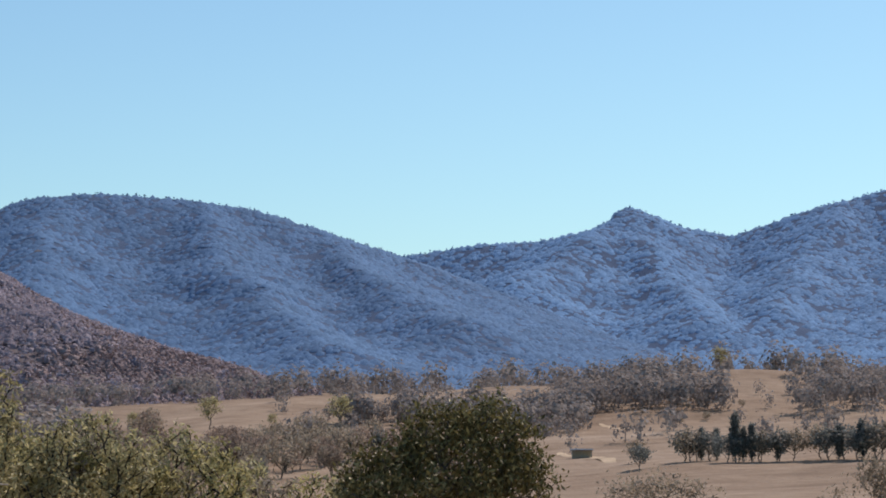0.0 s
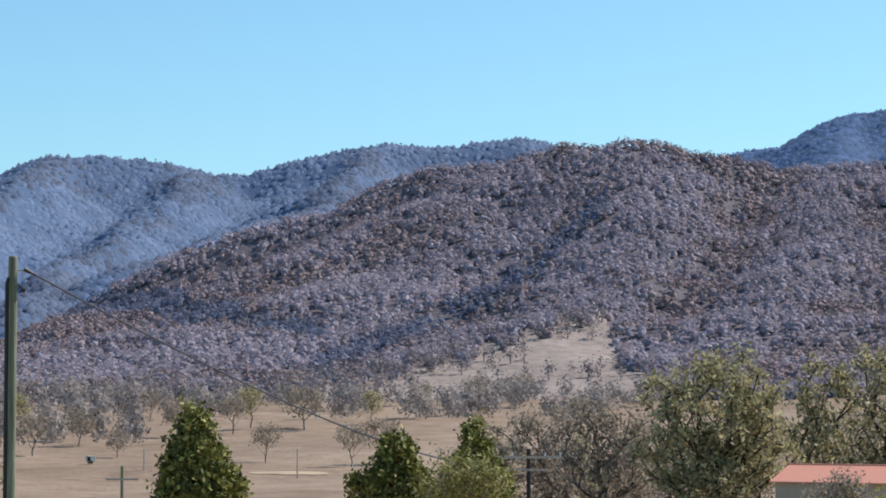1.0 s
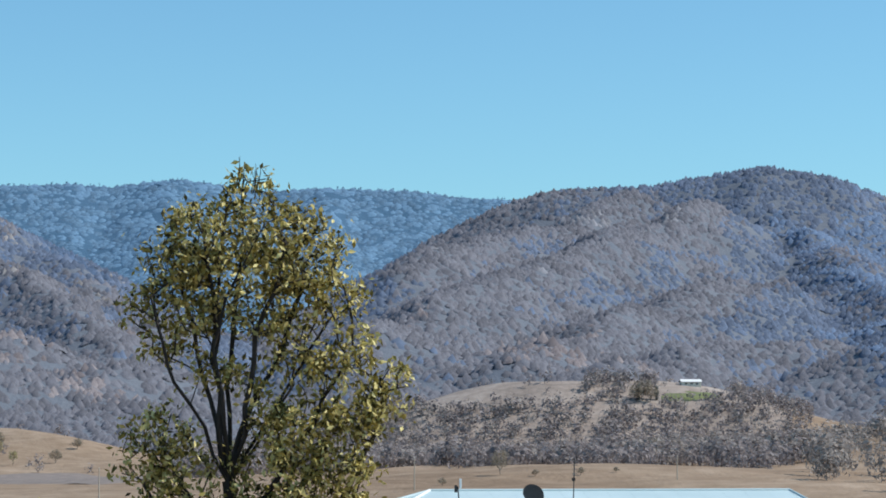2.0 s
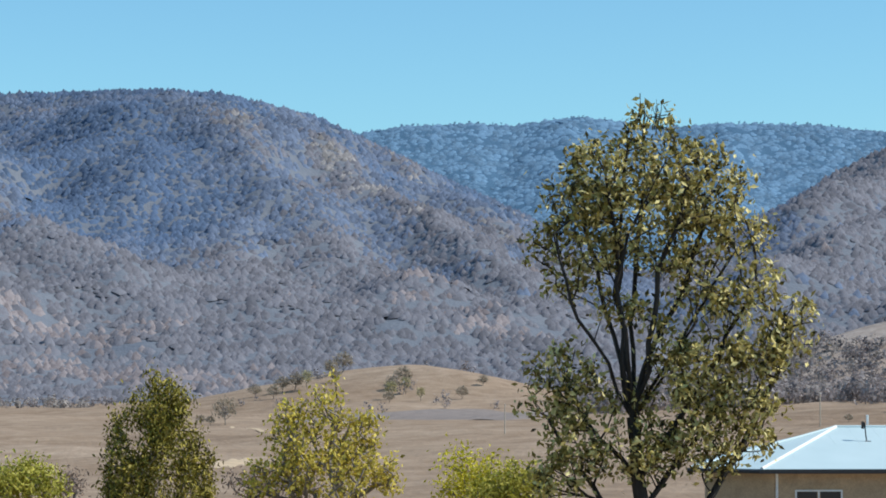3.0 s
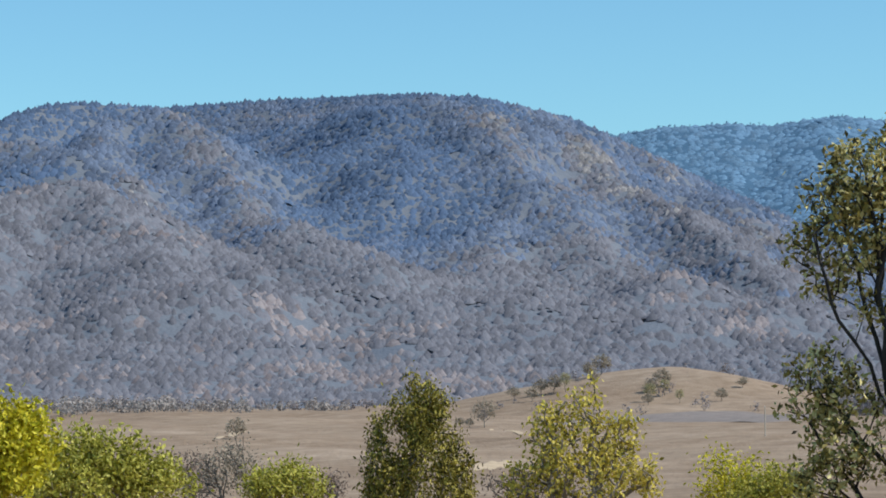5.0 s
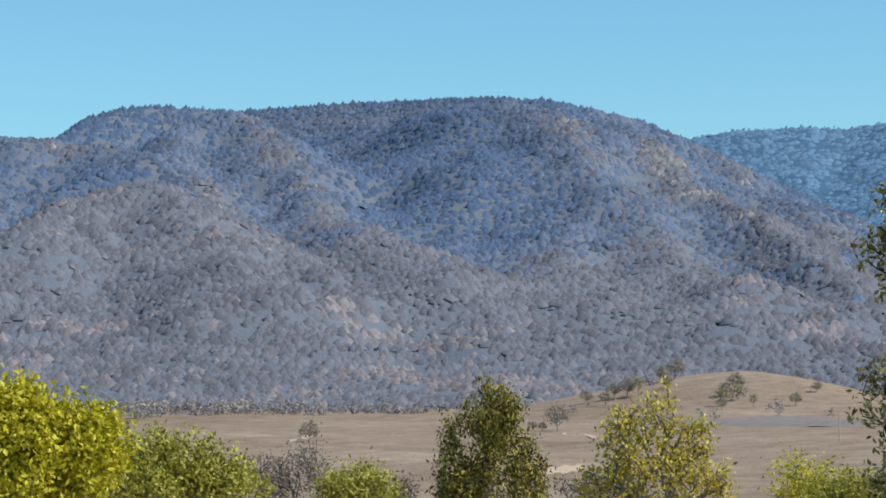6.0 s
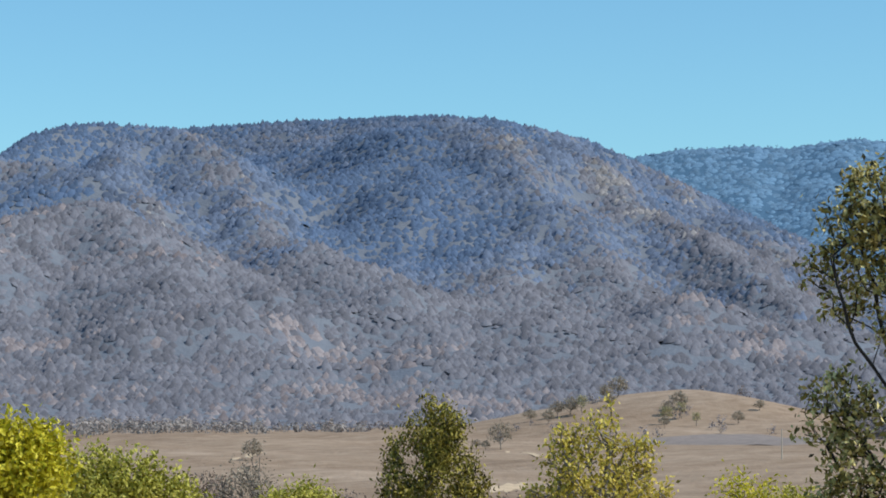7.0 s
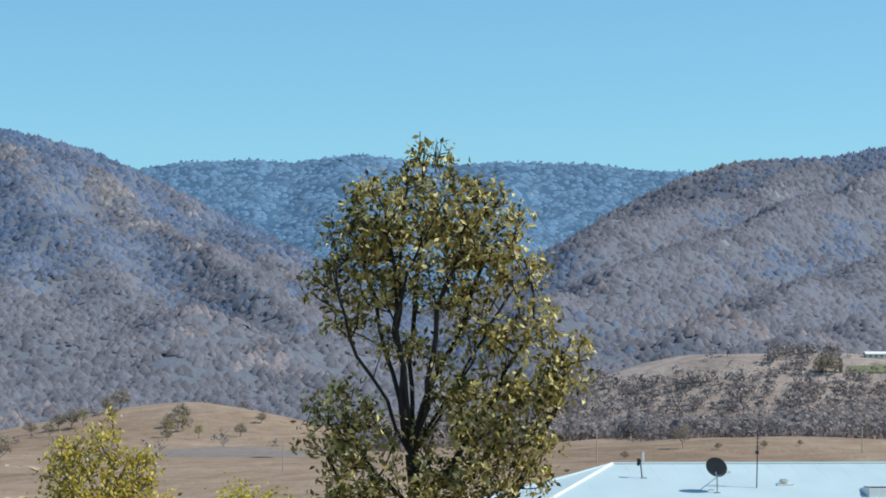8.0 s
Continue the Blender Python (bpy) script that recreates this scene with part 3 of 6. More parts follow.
gapside = Range("mountain_6", [(-30, 4.2), (-26.5, 4.66), (-25.7, 4.94), (-25.1, 4.89), (-24.3, 5.02), (-23.4, 5.08), (-22.4, 5.44), (-21.8, 5.5), (-20.5, 6.0), (-19, 6.25), (-17.6, 6.03), (-16.6, 5.85),
              (-15.4, 5.8), (-14.3, 5.75), (-13.4, 5.50), (-12, 4.9), (-10.5, 4.0), (-8.5, 3.0), (-6.5, 2.2), (-4, 1.2)],
             3500, 1700, S_MAIN, "forested slope with pale spurs running down to the valley", steep=0.65, ridges=[
    [(-17.64, 5.36, 3300), (-16.04, 4.88, 3050), (-15.17, 4.48, 2900), (-14.16, 4.11, 2750), (-12.77, 3.68, 2550), (-11.13, 3.16, 2350), (-10.24, 2.68, 2200)],
    [(-16.05, 5.59, 3400), (-14.67, 4.99, 3200), (-12.91, 4.66, 3050), (-12.02, 4.38, 2900), (-11.13, 4.00, 2750)],
    [(-19.24, 3.74, 2900), (-17.62, 3.61, 2750), (-16.40, 3.15, 2600), (-14.90, 2.53, 2350), (-13.27, 1.91, 2100)],
    [(-20.43, 2.24, 2400), (-17.60, 2.27, 2250), (-15.52, 1.78, 2050), (-13.64, 1.28, 1900)],
    [(-20.63, 2.05, 2100), (-23.34, 1.88, 2050), (-25.34, 1.70, 2000), (-26.85, 1.27, 1900)],
    [(-19.98, 4.90, 3300), (-21.22, 3.80, 3000), (-22.59, 3.07, 2700), (-24.33, 2.33, 2350)]])
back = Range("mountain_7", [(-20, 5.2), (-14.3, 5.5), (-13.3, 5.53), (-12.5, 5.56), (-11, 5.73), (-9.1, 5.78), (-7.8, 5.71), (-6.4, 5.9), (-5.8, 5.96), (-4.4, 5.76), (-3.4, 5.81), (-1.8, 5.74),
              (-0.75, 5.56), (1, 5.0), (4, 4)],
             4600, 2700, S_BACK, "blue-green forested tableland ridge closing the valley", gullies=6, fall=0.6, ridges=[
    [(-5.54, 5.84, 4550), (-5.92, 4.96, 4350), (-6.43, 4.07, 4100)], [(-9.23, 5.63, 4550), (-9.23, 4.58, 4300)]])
main = Range("mountain_8", [(-9, 1.2, 3300), (-7.5, 2.2, 3300), (-4.6, 3.74, 3260), (-2.7, 4.61, 3200), (-0.75, 5.56, 3120), (0.05, 5.93, 3080), (0.3, 5.98, 3070), (1.5, 6.3, 3030), (2.4, 6.45, 3020), (3.3, 6.51, 3060),
              (4.7, 6.45, 3200), (6.6, 6.37, 3330), (9.2, 6.18, 3400), (11.1, 6.27, 3400), (11.7, 6.22, 3380), (12.6, 5.99, 3330), (13.3, 5.47, 3250), (14.2, 5.5), (17, 5.8), (22, 5)],
             3150, 1560, S_MAIN, "broad forested mountain with a rounded summit and spurs down to the valley", canopy=1.2, steep=0.66, fall=0.8, ridges=[
    [(7.27, 5.76, 3270), (6.19, 6.01, 3190), (4.92, 6.15, 3100), (3.39, 6.40, 2980), (2.30, 6.20, 2890), (1.45, 5.30, 2760), (0.70, 4.40, 2630), (0.20, 3.60, 2500), (-0.90, 2.90, 2350), (-2.00, 2.30, 2200)],
    [(9.11, 5.98, 2950), (8.54, 5.75, 2880), (8.07, 5.30, 2790), (7.71, 4.67, 2680), (7.36, 4.09, 2570), (6.63, 3.54, 2440), (5.55, 3.04, 2310), (4.54, 2.71, 2200)],
    [(9.11, 5.95, 2950), (10.25, 5.66, 2900), (10.75, 5.18, 2800), (10.55, 4.60, 2680), (9.60, 3.70, 2480), (8.80, 3.00, 2320), (7.20, 2.40, 2150)],
    [(16.08, 5.44, 2780), (14.24, 5.50, 2760), (13.00, 5.40, 2740), (11.94, 5.31, 2700), (11.12, 5.05, 2640)],
    [(14.94, 2.38, 2150), (14.21, 3.13, 2230), (13.66, 3.58, 2300), (12.86, 4.02, 2370), (11.99, 4.28, 2420), (10.93, 4.36, 2420), (10.42, 4.11, 2370), (10.04, 3.67, 2290), (9.83, 3.17, 2210), (9.22, 2.35, 2080), (8.33, 1.91, 1980)],
    [(0.85, 6.05, 3030), (-0.03, 5.43, 2900), (-0.91, 4.57, 2740), (-2.17, 3.87, 2600), (-3.41, 3.04, 2440), (-4.40, 2.41, 2300)],
    [(-0.85, 5.48, 3100), (-2.05, 4.79, 2960), (-2.80, 4.12, 2820), (-3.67, 3.67, 2720), (-4.66, 3.03, 2580), (-5.80, 2.20, 2400)],
    [(-3.40, 4.20, 3200), (-4.60, 3.40, 3020), (-5.50, 2.80, 2850), (-7.00, 1.90, 2600)],
    [(10.47, 1.65, 1950), (8.21, 1.66, 2000), (5.42, 2.17, 2080), (2.89, 2.18, 2080), (0.36, 1.67, 2000)],
    [(12.71, 0.89, 1800), (9.21, 1.03, 1820), (5.42, 0.91, 1800)],
    [(4.15, 1.04, 1820), (-0.90, 1.16, 1850), (-4.64, 1.66, 1950)]])
HIDDEN = np.maximum.accumulate(SKYLINE, 1)


def clearing(A, el, S):
    """The grassy spur low on the near hill keeps few trees."""
    tip = np.interp(A, [-43.5, -42.2, -41.6, -41.0, -40.8, -38.9, -37.2, -35.2, -33, -28], [0.1, 0.3, 1.0, 1.9, 1.96, 1.35, 0.85, 0.35, 0.2, 0.1])
    tip = tip * (1 + 0.12 * np.sin(A * 7.3)) - 0.05
    side = (el < 1.3) & (A < -51.6) & (A > -53.2) & (np.sin(A * 9) > 0.2)
    edge = np.clip((el - tip + 0.06 * np.sin(A * 5.1)) / 0.34 + 0.35, 0, 1)
    return np.where(side, 0.2, edge)


_az, _s = np.arange(-43.4, -28, 0.07), np.linspace(0, 0.75, 60)
_A, _S = np.meshgrid(_az, _s, indexing="ij")
_x, _y, _z = hill.surface(_A, _S)
_el = np.degrees(np.arctan2(_z - 20, np.hypot(_x, _y)))
_f = grid_faces(len(_az), len(_s))[:, ::-1]
_f = _f[(clearing(_A, _el, _S).ravel()[_f] < 0.9).all(1)]
hill_paddock = link_mesh("ground_1", np.stack([_x, _y, _z + 0.2], -1).reshape(-1, 3), _f, HILL_GRASS, smooth=True)
tagged(hill_paddock, "pale grassy paddock running up the foot of the hill", "ground", kind="structure")

# the far rise takes the greyer grass, which holds distance haze in its colour
_A, _R = np.meshgrid(np.arange(-19.6, -5.6, 0.2), np.arange(1240, 1640, 14.0), indexing="ij")
_x, _y = polar(_A, _R)
far_paddock = link_mesh("ground_2", np.stack([_x, _y, ground_z(_x, _y) + 0.5], -1).reshape(-1, 3), grid_faces(*_A.shape)[:, ::-1], HILL_GRASS, smooth=True)
tagged(far_paddock, "grey-brown grassy rise at the foot of the mountains", "ground", kind="structure")

LB = "forest of tall gum trees covering the slope"


def share(range_, spacing, size, tall, kinds):
    """Plant a range with several kinds of forest; each kind takes its share of the trees, from a function of azimuth, elevation, height on the slope and nearness to a ridge."""
    p, g, A, el, S, dry = range_.scatter(spacing)
    w = np.stack([np.clip(fn(A, el, S, dry) + 0 * A, 0, 1) for fn, _, _ in kinds], 1)
    w = np.concatenate([w, np.clip(1 - w.sum(1, keepdims=True), 0, 1)], 1)
    # kinds stand together in patches
    x, y = p[:, 0], p[:, 1]
    patch = np.clip(0.5 + 0.30 * grain(x, y, 260, 6) + 0.28 * grain(x, y, 90, 7) + 0.06 * rng.normal(size=len(A)), 0.001, 0.999)
    pick = (np.cumsum(w / w.sum(1, keepdims=True), 1) < patch[:, None]).sum(1)
    crest = (np.abs(S * (range_.far - range_.foot) + range_.foot - np.interp(A, range_.c[:, 0], range_.c[:, 2])) < 14) & (rng.uniform(size=len(A)) < 0.4)
    for k, (_, mat, word) in enumerate(kinds):
        if range_ is hill:
            forest("forest", p[pick == k], g[pick == k], size, 1, mat, word + " " + LB, "forest", 0.78, 0.43, 0.014, 8, 0.16)
        else:
            forest("forest", p[pick == k], g[pick == k], size, 1, mat, word + " " + LB, "forest", tall, 0.78, 0.0, 0, 0.1, True)
        c = crest & (pick == k)
        if c.sum() > 20:
            forest("forest", p[c], g[c], size * (0.5 if range_ is hill else 0.36), 1, mat, word + " gum trees along the crest of the mountain", "forest", 1.0, 0.36, 0.03, 8, 0.16)


def clearing_trees(n):
    """Scattered half-bare trees on the grassy spur of the near hill."""
    A, S = rng.uniform(-43, -30, n), rng.uniform(0, 0.62, n)
    x, y, z = hill.surface(A, S)
    el = np.degrees(np.arctan2(z - 20, np.hypot(x, y)))
    ok = (clearing(A, el, S) < 0.9) & (wave(x, y, 120, 21) + rng.normal(size=n) * 0.5 > np.where(el > np.interp(-A, [35.2, 37.9, 40.8], [-0.2, 0.55, 1.4]), -0.25, 0.75))
    p = np.stack([x, y, z], -1)[ok]
    forest("forest", p, 0 * p, 8.0, 0, F_WOOD, "scattered half-bare gum trees on the grassy spur", "forest", 1.2, 0.2, 0.045, 40, 0.095)


def ramp(v, a, b):
    return np.clip((v - a) / (b - a), 0, 1)


def gully_shade(A, e):
    """Bands down across the near hill where gully shade is painted as darker forest."""
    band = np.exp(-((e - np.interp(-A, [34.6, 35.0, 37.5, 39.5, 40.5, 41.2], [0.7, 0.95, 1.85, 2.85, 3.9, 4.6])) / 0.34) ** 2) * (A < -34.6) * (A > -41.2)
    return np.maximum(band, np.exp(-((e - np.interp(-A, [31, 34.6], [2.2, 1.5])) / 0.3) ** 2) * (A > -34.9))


# ridge and gully shares put light and shade into the hill's forest colours
share(hill, 5.3, 5.7, 0.85, [(lambda A, e, s, r: clearing(A, e, s) * (0.55 + 0.4 * r) * (1 - 0.8 * gully_shade(A, e)), F_NEAR, "grey-brown dry"), (lambda A, e, s, r: clearing(A, e, s) * 0.3 * (1 - 0.8 * gully_shade(A, e)), F_RUST, "rusty brown"), (lambda A, e, s, r: clearing(A, e, s) * (0.26 - 0.24 * r + 0.9 * gully_shade(A, e)), F_NEAR2, "dusky grey")])
clearing_trees(1500)
# blue share grows up the slope: haze and face shade painted as forest colour
share(main, 6.6, 7.0, 0.46, [(lambda A, e, s, r: 1.1 * ramp(s, 0.3, 0.7) * (1 - 0.75 * r) + 0.5 * ramp(s, 0.93, 1.0), F_GREY, "hazy blue-grey"), (lambda A, e, s, r: 0.15 + 0.25 * ramp(s, 0.2, 0.5) + 0.1 * r, F_DUSK, "dusky grey"),
                            # the pale share follows the ridges and paints their sunlit tops
                            (lambda A, e, s, r: 0.65 - 0.5 * ramp(s, 0.3, 0.7), F_MAUVE, "mauve-grey"), (lambda A, e, s, r: 0.5 * (1 - ramp(s, 0.2, 0.55)), F_WARM, "less hazy brown-grey"), (lambda A, e, s, r: 0.02 + 0.45 * r * ramp(s, 0.3, 0.55), F_PALE, "pale lit-ridge")])
# the slate-blue share puts distance haze into one end of the slope
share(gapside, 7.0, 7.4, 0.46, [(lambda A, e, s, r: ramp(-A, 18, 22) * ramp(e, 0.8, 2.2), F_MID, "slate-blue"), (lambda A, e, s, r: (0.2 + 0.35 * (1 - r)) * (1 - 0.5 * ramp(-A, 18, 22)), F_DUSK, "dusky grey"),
                               # pale on ridges and dusky off them: light and shade put into colour
                               (lambda A, e, s, r: 0.45, F_MAUVE, "mauve-grey"), (lambda A, e, s, r: 0.3 * (1 - ramp(s, 0.2, 0.45)), F_WARM, "less hazy brown-grey"), (lambda A, e, s, r: 0.08 + 0.2 * r, F_LIGHT, "pale grey")])
# distance haze is in both colours; the paler one marks ridges and foot
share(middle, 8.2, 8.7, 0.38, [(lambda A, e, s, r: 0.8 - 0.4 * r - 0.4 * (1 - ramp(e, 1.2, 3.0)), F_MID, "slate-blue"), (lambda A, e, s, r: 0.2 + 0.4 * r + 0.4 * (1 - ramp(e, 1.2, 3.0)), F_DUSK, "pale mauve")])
# the four farthest ranges carry distance haze in their forest colours
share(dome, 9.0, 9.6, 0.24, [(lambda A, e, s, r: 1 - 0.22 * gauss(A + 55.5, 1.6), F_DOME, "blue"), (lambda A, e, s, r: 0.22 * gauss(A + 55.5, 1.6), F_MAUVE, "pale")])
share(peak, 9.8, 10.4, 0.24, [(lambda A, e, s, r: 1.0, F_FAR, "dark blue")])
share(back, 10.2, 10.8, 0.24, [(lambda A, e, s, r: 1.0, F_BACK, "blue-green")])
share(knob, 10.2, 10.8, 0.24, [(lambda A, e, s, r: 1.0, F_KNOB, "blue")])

# ---- trees near and in the valley ----
def grow(rng, centres, fork, tip, bend=0.35, lean=0.0, balance=0.42, trunk_wander=0.05, droop=0.25, limbs=None):
    """A skeleton that reaches out to the leaf clusters: positions, parents, radii."""
    pos, par, length = [np.array([0, 0, -0.6])], [-1], [0.0]
    steps = max(3, int(fork / 0.6))
    for k in range(1, steps + 1):
        z = fork * k / steps
        w = rng.normal(size=2) * trunk_wander * (z > 0)
        pos.append(np.array([pos[-1][0] + w[0] + lean * fork / steps, pos[-1][1] + w[1], z]))
        par.append(len(pos) - 2)
        length.append(z)
    stem = pos[-1]
    for c in (limbs if limbs is not None else []):
        # a main limb leaves the trunk low and runs out nearly straight
        reach = np.hypot(c[0] - stem[0], c[1] - stem[1])
        i = int(np.argmin([abs(p[2] - min(fork, c[2] - 1.5 * reach)) + (9 if k < 2 else 0) for k, p in enumerate(pos[:steps + 1])]))
        p0 = pos[i]
        L = np.linalg.norm(c - p0)
        m, last = max(4, int(L / 0.5)), i
        side, bow = rng.normal(size=3) * 0.035 * L, rng.normal(size=3) * 0.014 * L
        for k in range(1, m + 1):
            t = k / m
            q = p0 + (c - p0) * t + side * math.sin(math.pi * t) + np.array([c[0] - p0[0], c[1] - p0[1], 0]) * 0.10 * math.sin(math.pi * t) + bow * math.sin(2.5 * math.pi * t) + rng.normal(size=3) * 0.04
            pos.append(q)
            par.append(last)
            length.append(length[last] + L / m * 0.5)
            last = len(pos) - 1
    order = np.argsort(np.linalg.norm(centres - stem, axis=1) + 0.3 * rng.uniform(size=len(centres)))
    ends = []
    for c in centres[order]:
        P = np.array(pos)
        d = np.linalg.norm(P - c, axis=1)
        cost = d + balance * np.array(length) + 2.5 * np.maximum(0, P[:, 2] - c[2] + droop * d)
        cost[:2] += 50
        i = int(np.argmin(cost))
        L = d[i]
        m = max(2, int(L / 0.45))
        p0 = P[i]
        mid = (p0 + c) / 2 + np.array([0, 0, 1]) * L * 0.0 + rng.normal(size=3) * L * 0.07
        out = c - p0
        mid += -np.array([out[0], out[1], 0]) * 0.0 + np.array([out[0], out[1], -abs(out[2]) * 0.6]) * bend * 0.35
        last = i
        for k in range(1, m + 1):
            t = k / m
            q = p0 * (1 - t) ** 2 + 2 * mid * t * (1 - t) + c * t * t
            pos.append(q)
            par.append(last)
            length.append(length[last] + L / m)
            last = len(pos) - 1
        ends.append(last)
    rad = np.zeros(len(pos))
    acc = np.zeros(len(pos))
    for i in range(len(pos) - 1, -1, -1):
        rad[i] = max(tip, acc[i] ** (1 / 2.25))
        if par[i] >= 0:
            acc[par[i]] += rad[i] ** 2.25
    return np.array(pos), np.array(par), rad


def wood_mesh(pos, par, rad, sides=4):
    i = np.where(par >= 0)[0]
    p, q = pos[par[i]], pos[i]
    r1, r0 = rad[i], np.minimum(rad[par[i]], rad[i] * 1.2)
    d = q - p
    d /= np.maximum(np.linalg.norm(d, axis=1, keepdims=True), 1e-6)
    ref = np.where(np.abs(d[:, 2:3]) > 0.9, [[1.0, 0, 0]], [[0, 0, 1.0]])
    u = np.cross(d, ref)
    u /= np.linalg.norm(u, axis=1, keepdims=True)
    w = np.cross(d, u)
    a = np.linspace(0, 2 * np.pi, sides, endpoint=False)
    ring = u[:, None] * np.cos(a)[None, :, None] + w[:, None] * np.sin(a)[None, :, None]
    v = np.concatenate([p[:, None] + ring * r0[:, None, None], (q + d * r1[:, None] * 0.3)[:, None] + ring * r1[:, None, None]], 1).reshape(-1, 3)
    k = np.arange(sides)
    f = np.stack([k, (k + 1) % sides, (k + 1) % sides + sides, k + sides], 1)
    f = (f[None] + (np.arange(len(i)) * 2 * sides)[:, None, None]).reshape(-1, 4)
    return v, f


def leaf_mesh(rng, centres, count, spread, size, droop=0.0, up=0.0, slim=0.42):
    n = len(centres) * count
    c = np.repeat(centres, count, 0) + rng.normal(size=(n, 3)) * np.asarray(spread)
    d = rng.normal(size=(n, 3))
    d /= np.linalg.norm(d, axis=1, keepdims=True)
    d[:, 2] += up - droop
    d /= np.linalg.norm(d, axis=1, keepdims=True)
    w = np.cross(d, rng.normal(size=(n, 3)))
    w /= np.linalg.norm(w, axis=1, keepdims=True)
    nn = np.cross(d, w)
    L = (size * rng.uniform(0.6, 1.3, n))[:, None]
    v = np.stack([c - d * L * 0.5, c + w * L * slim * 0.5 + nn * L * 0.06, c + d * L * 0.5 - nn * L * 0.05, c - w * L * slim * 0.5 + nn * L * 0.06], 1).reshape(-1, 3)
    return v, np.arange(n * 4).reshape(-1, 4)


def fill(rng, blobs, K, r, shell=0.35):
    """Cluster centres in metres within the crown's lobes; lobes are (azimuth, elevation, half width, half height) in degrees at distance r."""
    vol = np.array([b[2] * b[2] * b[3] for b in blobs]) ** 0.75
    n = np.maximum(3, (K * vol / vol.sum()).astype(int))
    out = []
    for (a, e, w, h), k in zip(blobs, n):
        u = rng.normal(size=(k, 3))
        u /= np.linalg.norm(u, axis=1, keepdims=True)
        q = u * (rng.uniform(shell, 1, (k, 1)) ** 0.5)
        W, H = r * math.tan(radians(w)), r * math.tan(radians(h))
        out.append(np.stack([-r * np.tan(radians(a)) + q[:, 0] * W, q[:, 1] * W, r * math.tan(radians(e)) + q[:, 2] * H], 1))
    return np.concatenate(out)


def tree(name, az, r, blobs, K, leaves, size, leaf, bark, label, fork=0.35, tip=0.010, spread=0.28, droop=0.0, up=0.0, seed=1, category="tree", group="", bend=0.35, slim=0.42, shell=0.35, lean=0.0, bare=0.0, balance=0.42, rise=0.25, limbs=None):
    """A tree at an azimuth and distance. Lobes are given as seen from the viewpoint, and turned into metres about the trunk's base."""
    rg = np.random.default_rng(seed)
    z0 = gz(az, r)
    x, y = polar(az, r)
    c = fill(rg, [(a - az, e, w, h) for a, e, w, h in blobs], K, r, shell)
    c[:, 2] += 20 - z0
    c = c[c[:, 2] > 0.15]
    top = c[:, 2].max()
    ends = None
    if limbs:
        ends = np.stack([np.array([-r * math.tan(radians(a - az)), rg.uniform(-1, 1), r * math.tan(radians(e)) + 20 - z0]) for a, e, _, _ in limbs])
    pos, par, rad = grow(rg, c, top * fork, tip, bend, lean, balance, 0.05, rise, ends)
    ob = thing(name, (x, y, z0), label, category, az, group)
    v, f = wood_mesh(pos, par, rad)
    link_mesh("trunk", v, f, bark, ob, True)
    lc = c if not bare else c[rg.uniform(size=len(c)) > bare]
    v, f = leaf_mesh(rg, lc, leaves, spread, size, droop, up, slim)
    link_mesh("crown", v, f, leaf, ob)
    return ob


gum = tree("eucalyptus_tree", -7.02, 55, [(-7.45, 5.56, 0.61, 0.57), (-6.56, 4.75, 1.08, 0.66), (-8.08, 4.74, 1.17, 0.74), (-5.67, 3.93, 0.91, 0.74), (-7.19, 3.80, 1.52, 0.63), (-8.96, 4.10, 0.91, 0.82), (-5.06, 3.17, 0.53, 0.53), (-6.18, 2.85, 0.89, 0.51), (-9.45, 3.22, 0.66, 0.63), (-7.94, 2.78, 1.01, 0.51), (-5.67, 2.22, 0.51, 0.51), (-6.55, 1.71, 0.51, 0.51), (-8.57, 1.83, 0.76, 0.51), (-9.32, 1.71, 0.51, 0.51), (-7.43, 1.46, 0.51, 0.38), (-9.88, 2.14, 0.51, 0.57), (-10.63, 1.20, 0.57, 0.86), (-9.87, 0.70, 0.82, 0.70), (-8.69, 0.45, 1.01, 0.57), (-7.87, 0.70, 0.63, 0.44), (-5.54, 0.32, 0.82, 0.41), (-5.03, -0.31, 0.57, 0.51), (-6.04, -0.56, 0.89, 0.57), (-8.05, -0.56, 1.08, 0.63), (-9.43, -0.49, 0.95, 0.70), (-5.66, -1.44, 0.74, 0.70), (-6.92, -1.57, 1.01, 0.70), (-8.68, -1.50, 1.01, 0.63), (-5.34, -2.32, 0.63, 0.51), (-9.80, -1.31, 0.51, 0.44)], 700, 22, 0.17, L_EUC, BARK_DARK,
           "tall slender gum tree with open olive-green crown and dark forked limbs", fork=0.44, tip=0.0125, spread=0.15, droop=0.45, seed=3, balance=0.4, shell=0.3, bend=0.05, rise=0.2, slim=0.5,
           limbs=[(-5.35, 3.11, 0.01, 0.01), (-5.86, 3.87, 0.01, 0.01), (-6.50, 4.75, 0.01, 0.01), (-6.94, 5.25, 0.01, 0.01), (-7.45, 5.81, 0.01, 0.01), (-7.64, 4.74, 0.01, 0.01), (-8.27, 4.48, 0.01, 0.01), (-8.89, 3.85, 0.01, 0.01), (-9.51, 3.22, 0.01, 0.01), (-9.88, 2.21, 0.01, 0.01), (-10.56, 1.33, 0.01, 0.01), (-9.31, 0.20, 0.01, 0.01), (-5.54, 0.20, 0.01, 0.01), (-4.90, -0.43, 0.01, 0.01), (-8.55, -0.56, 0.01, 0.01), (-9.46, 4.85, 0.01, 0.01)])

_rg = np.random.default_rng(77)
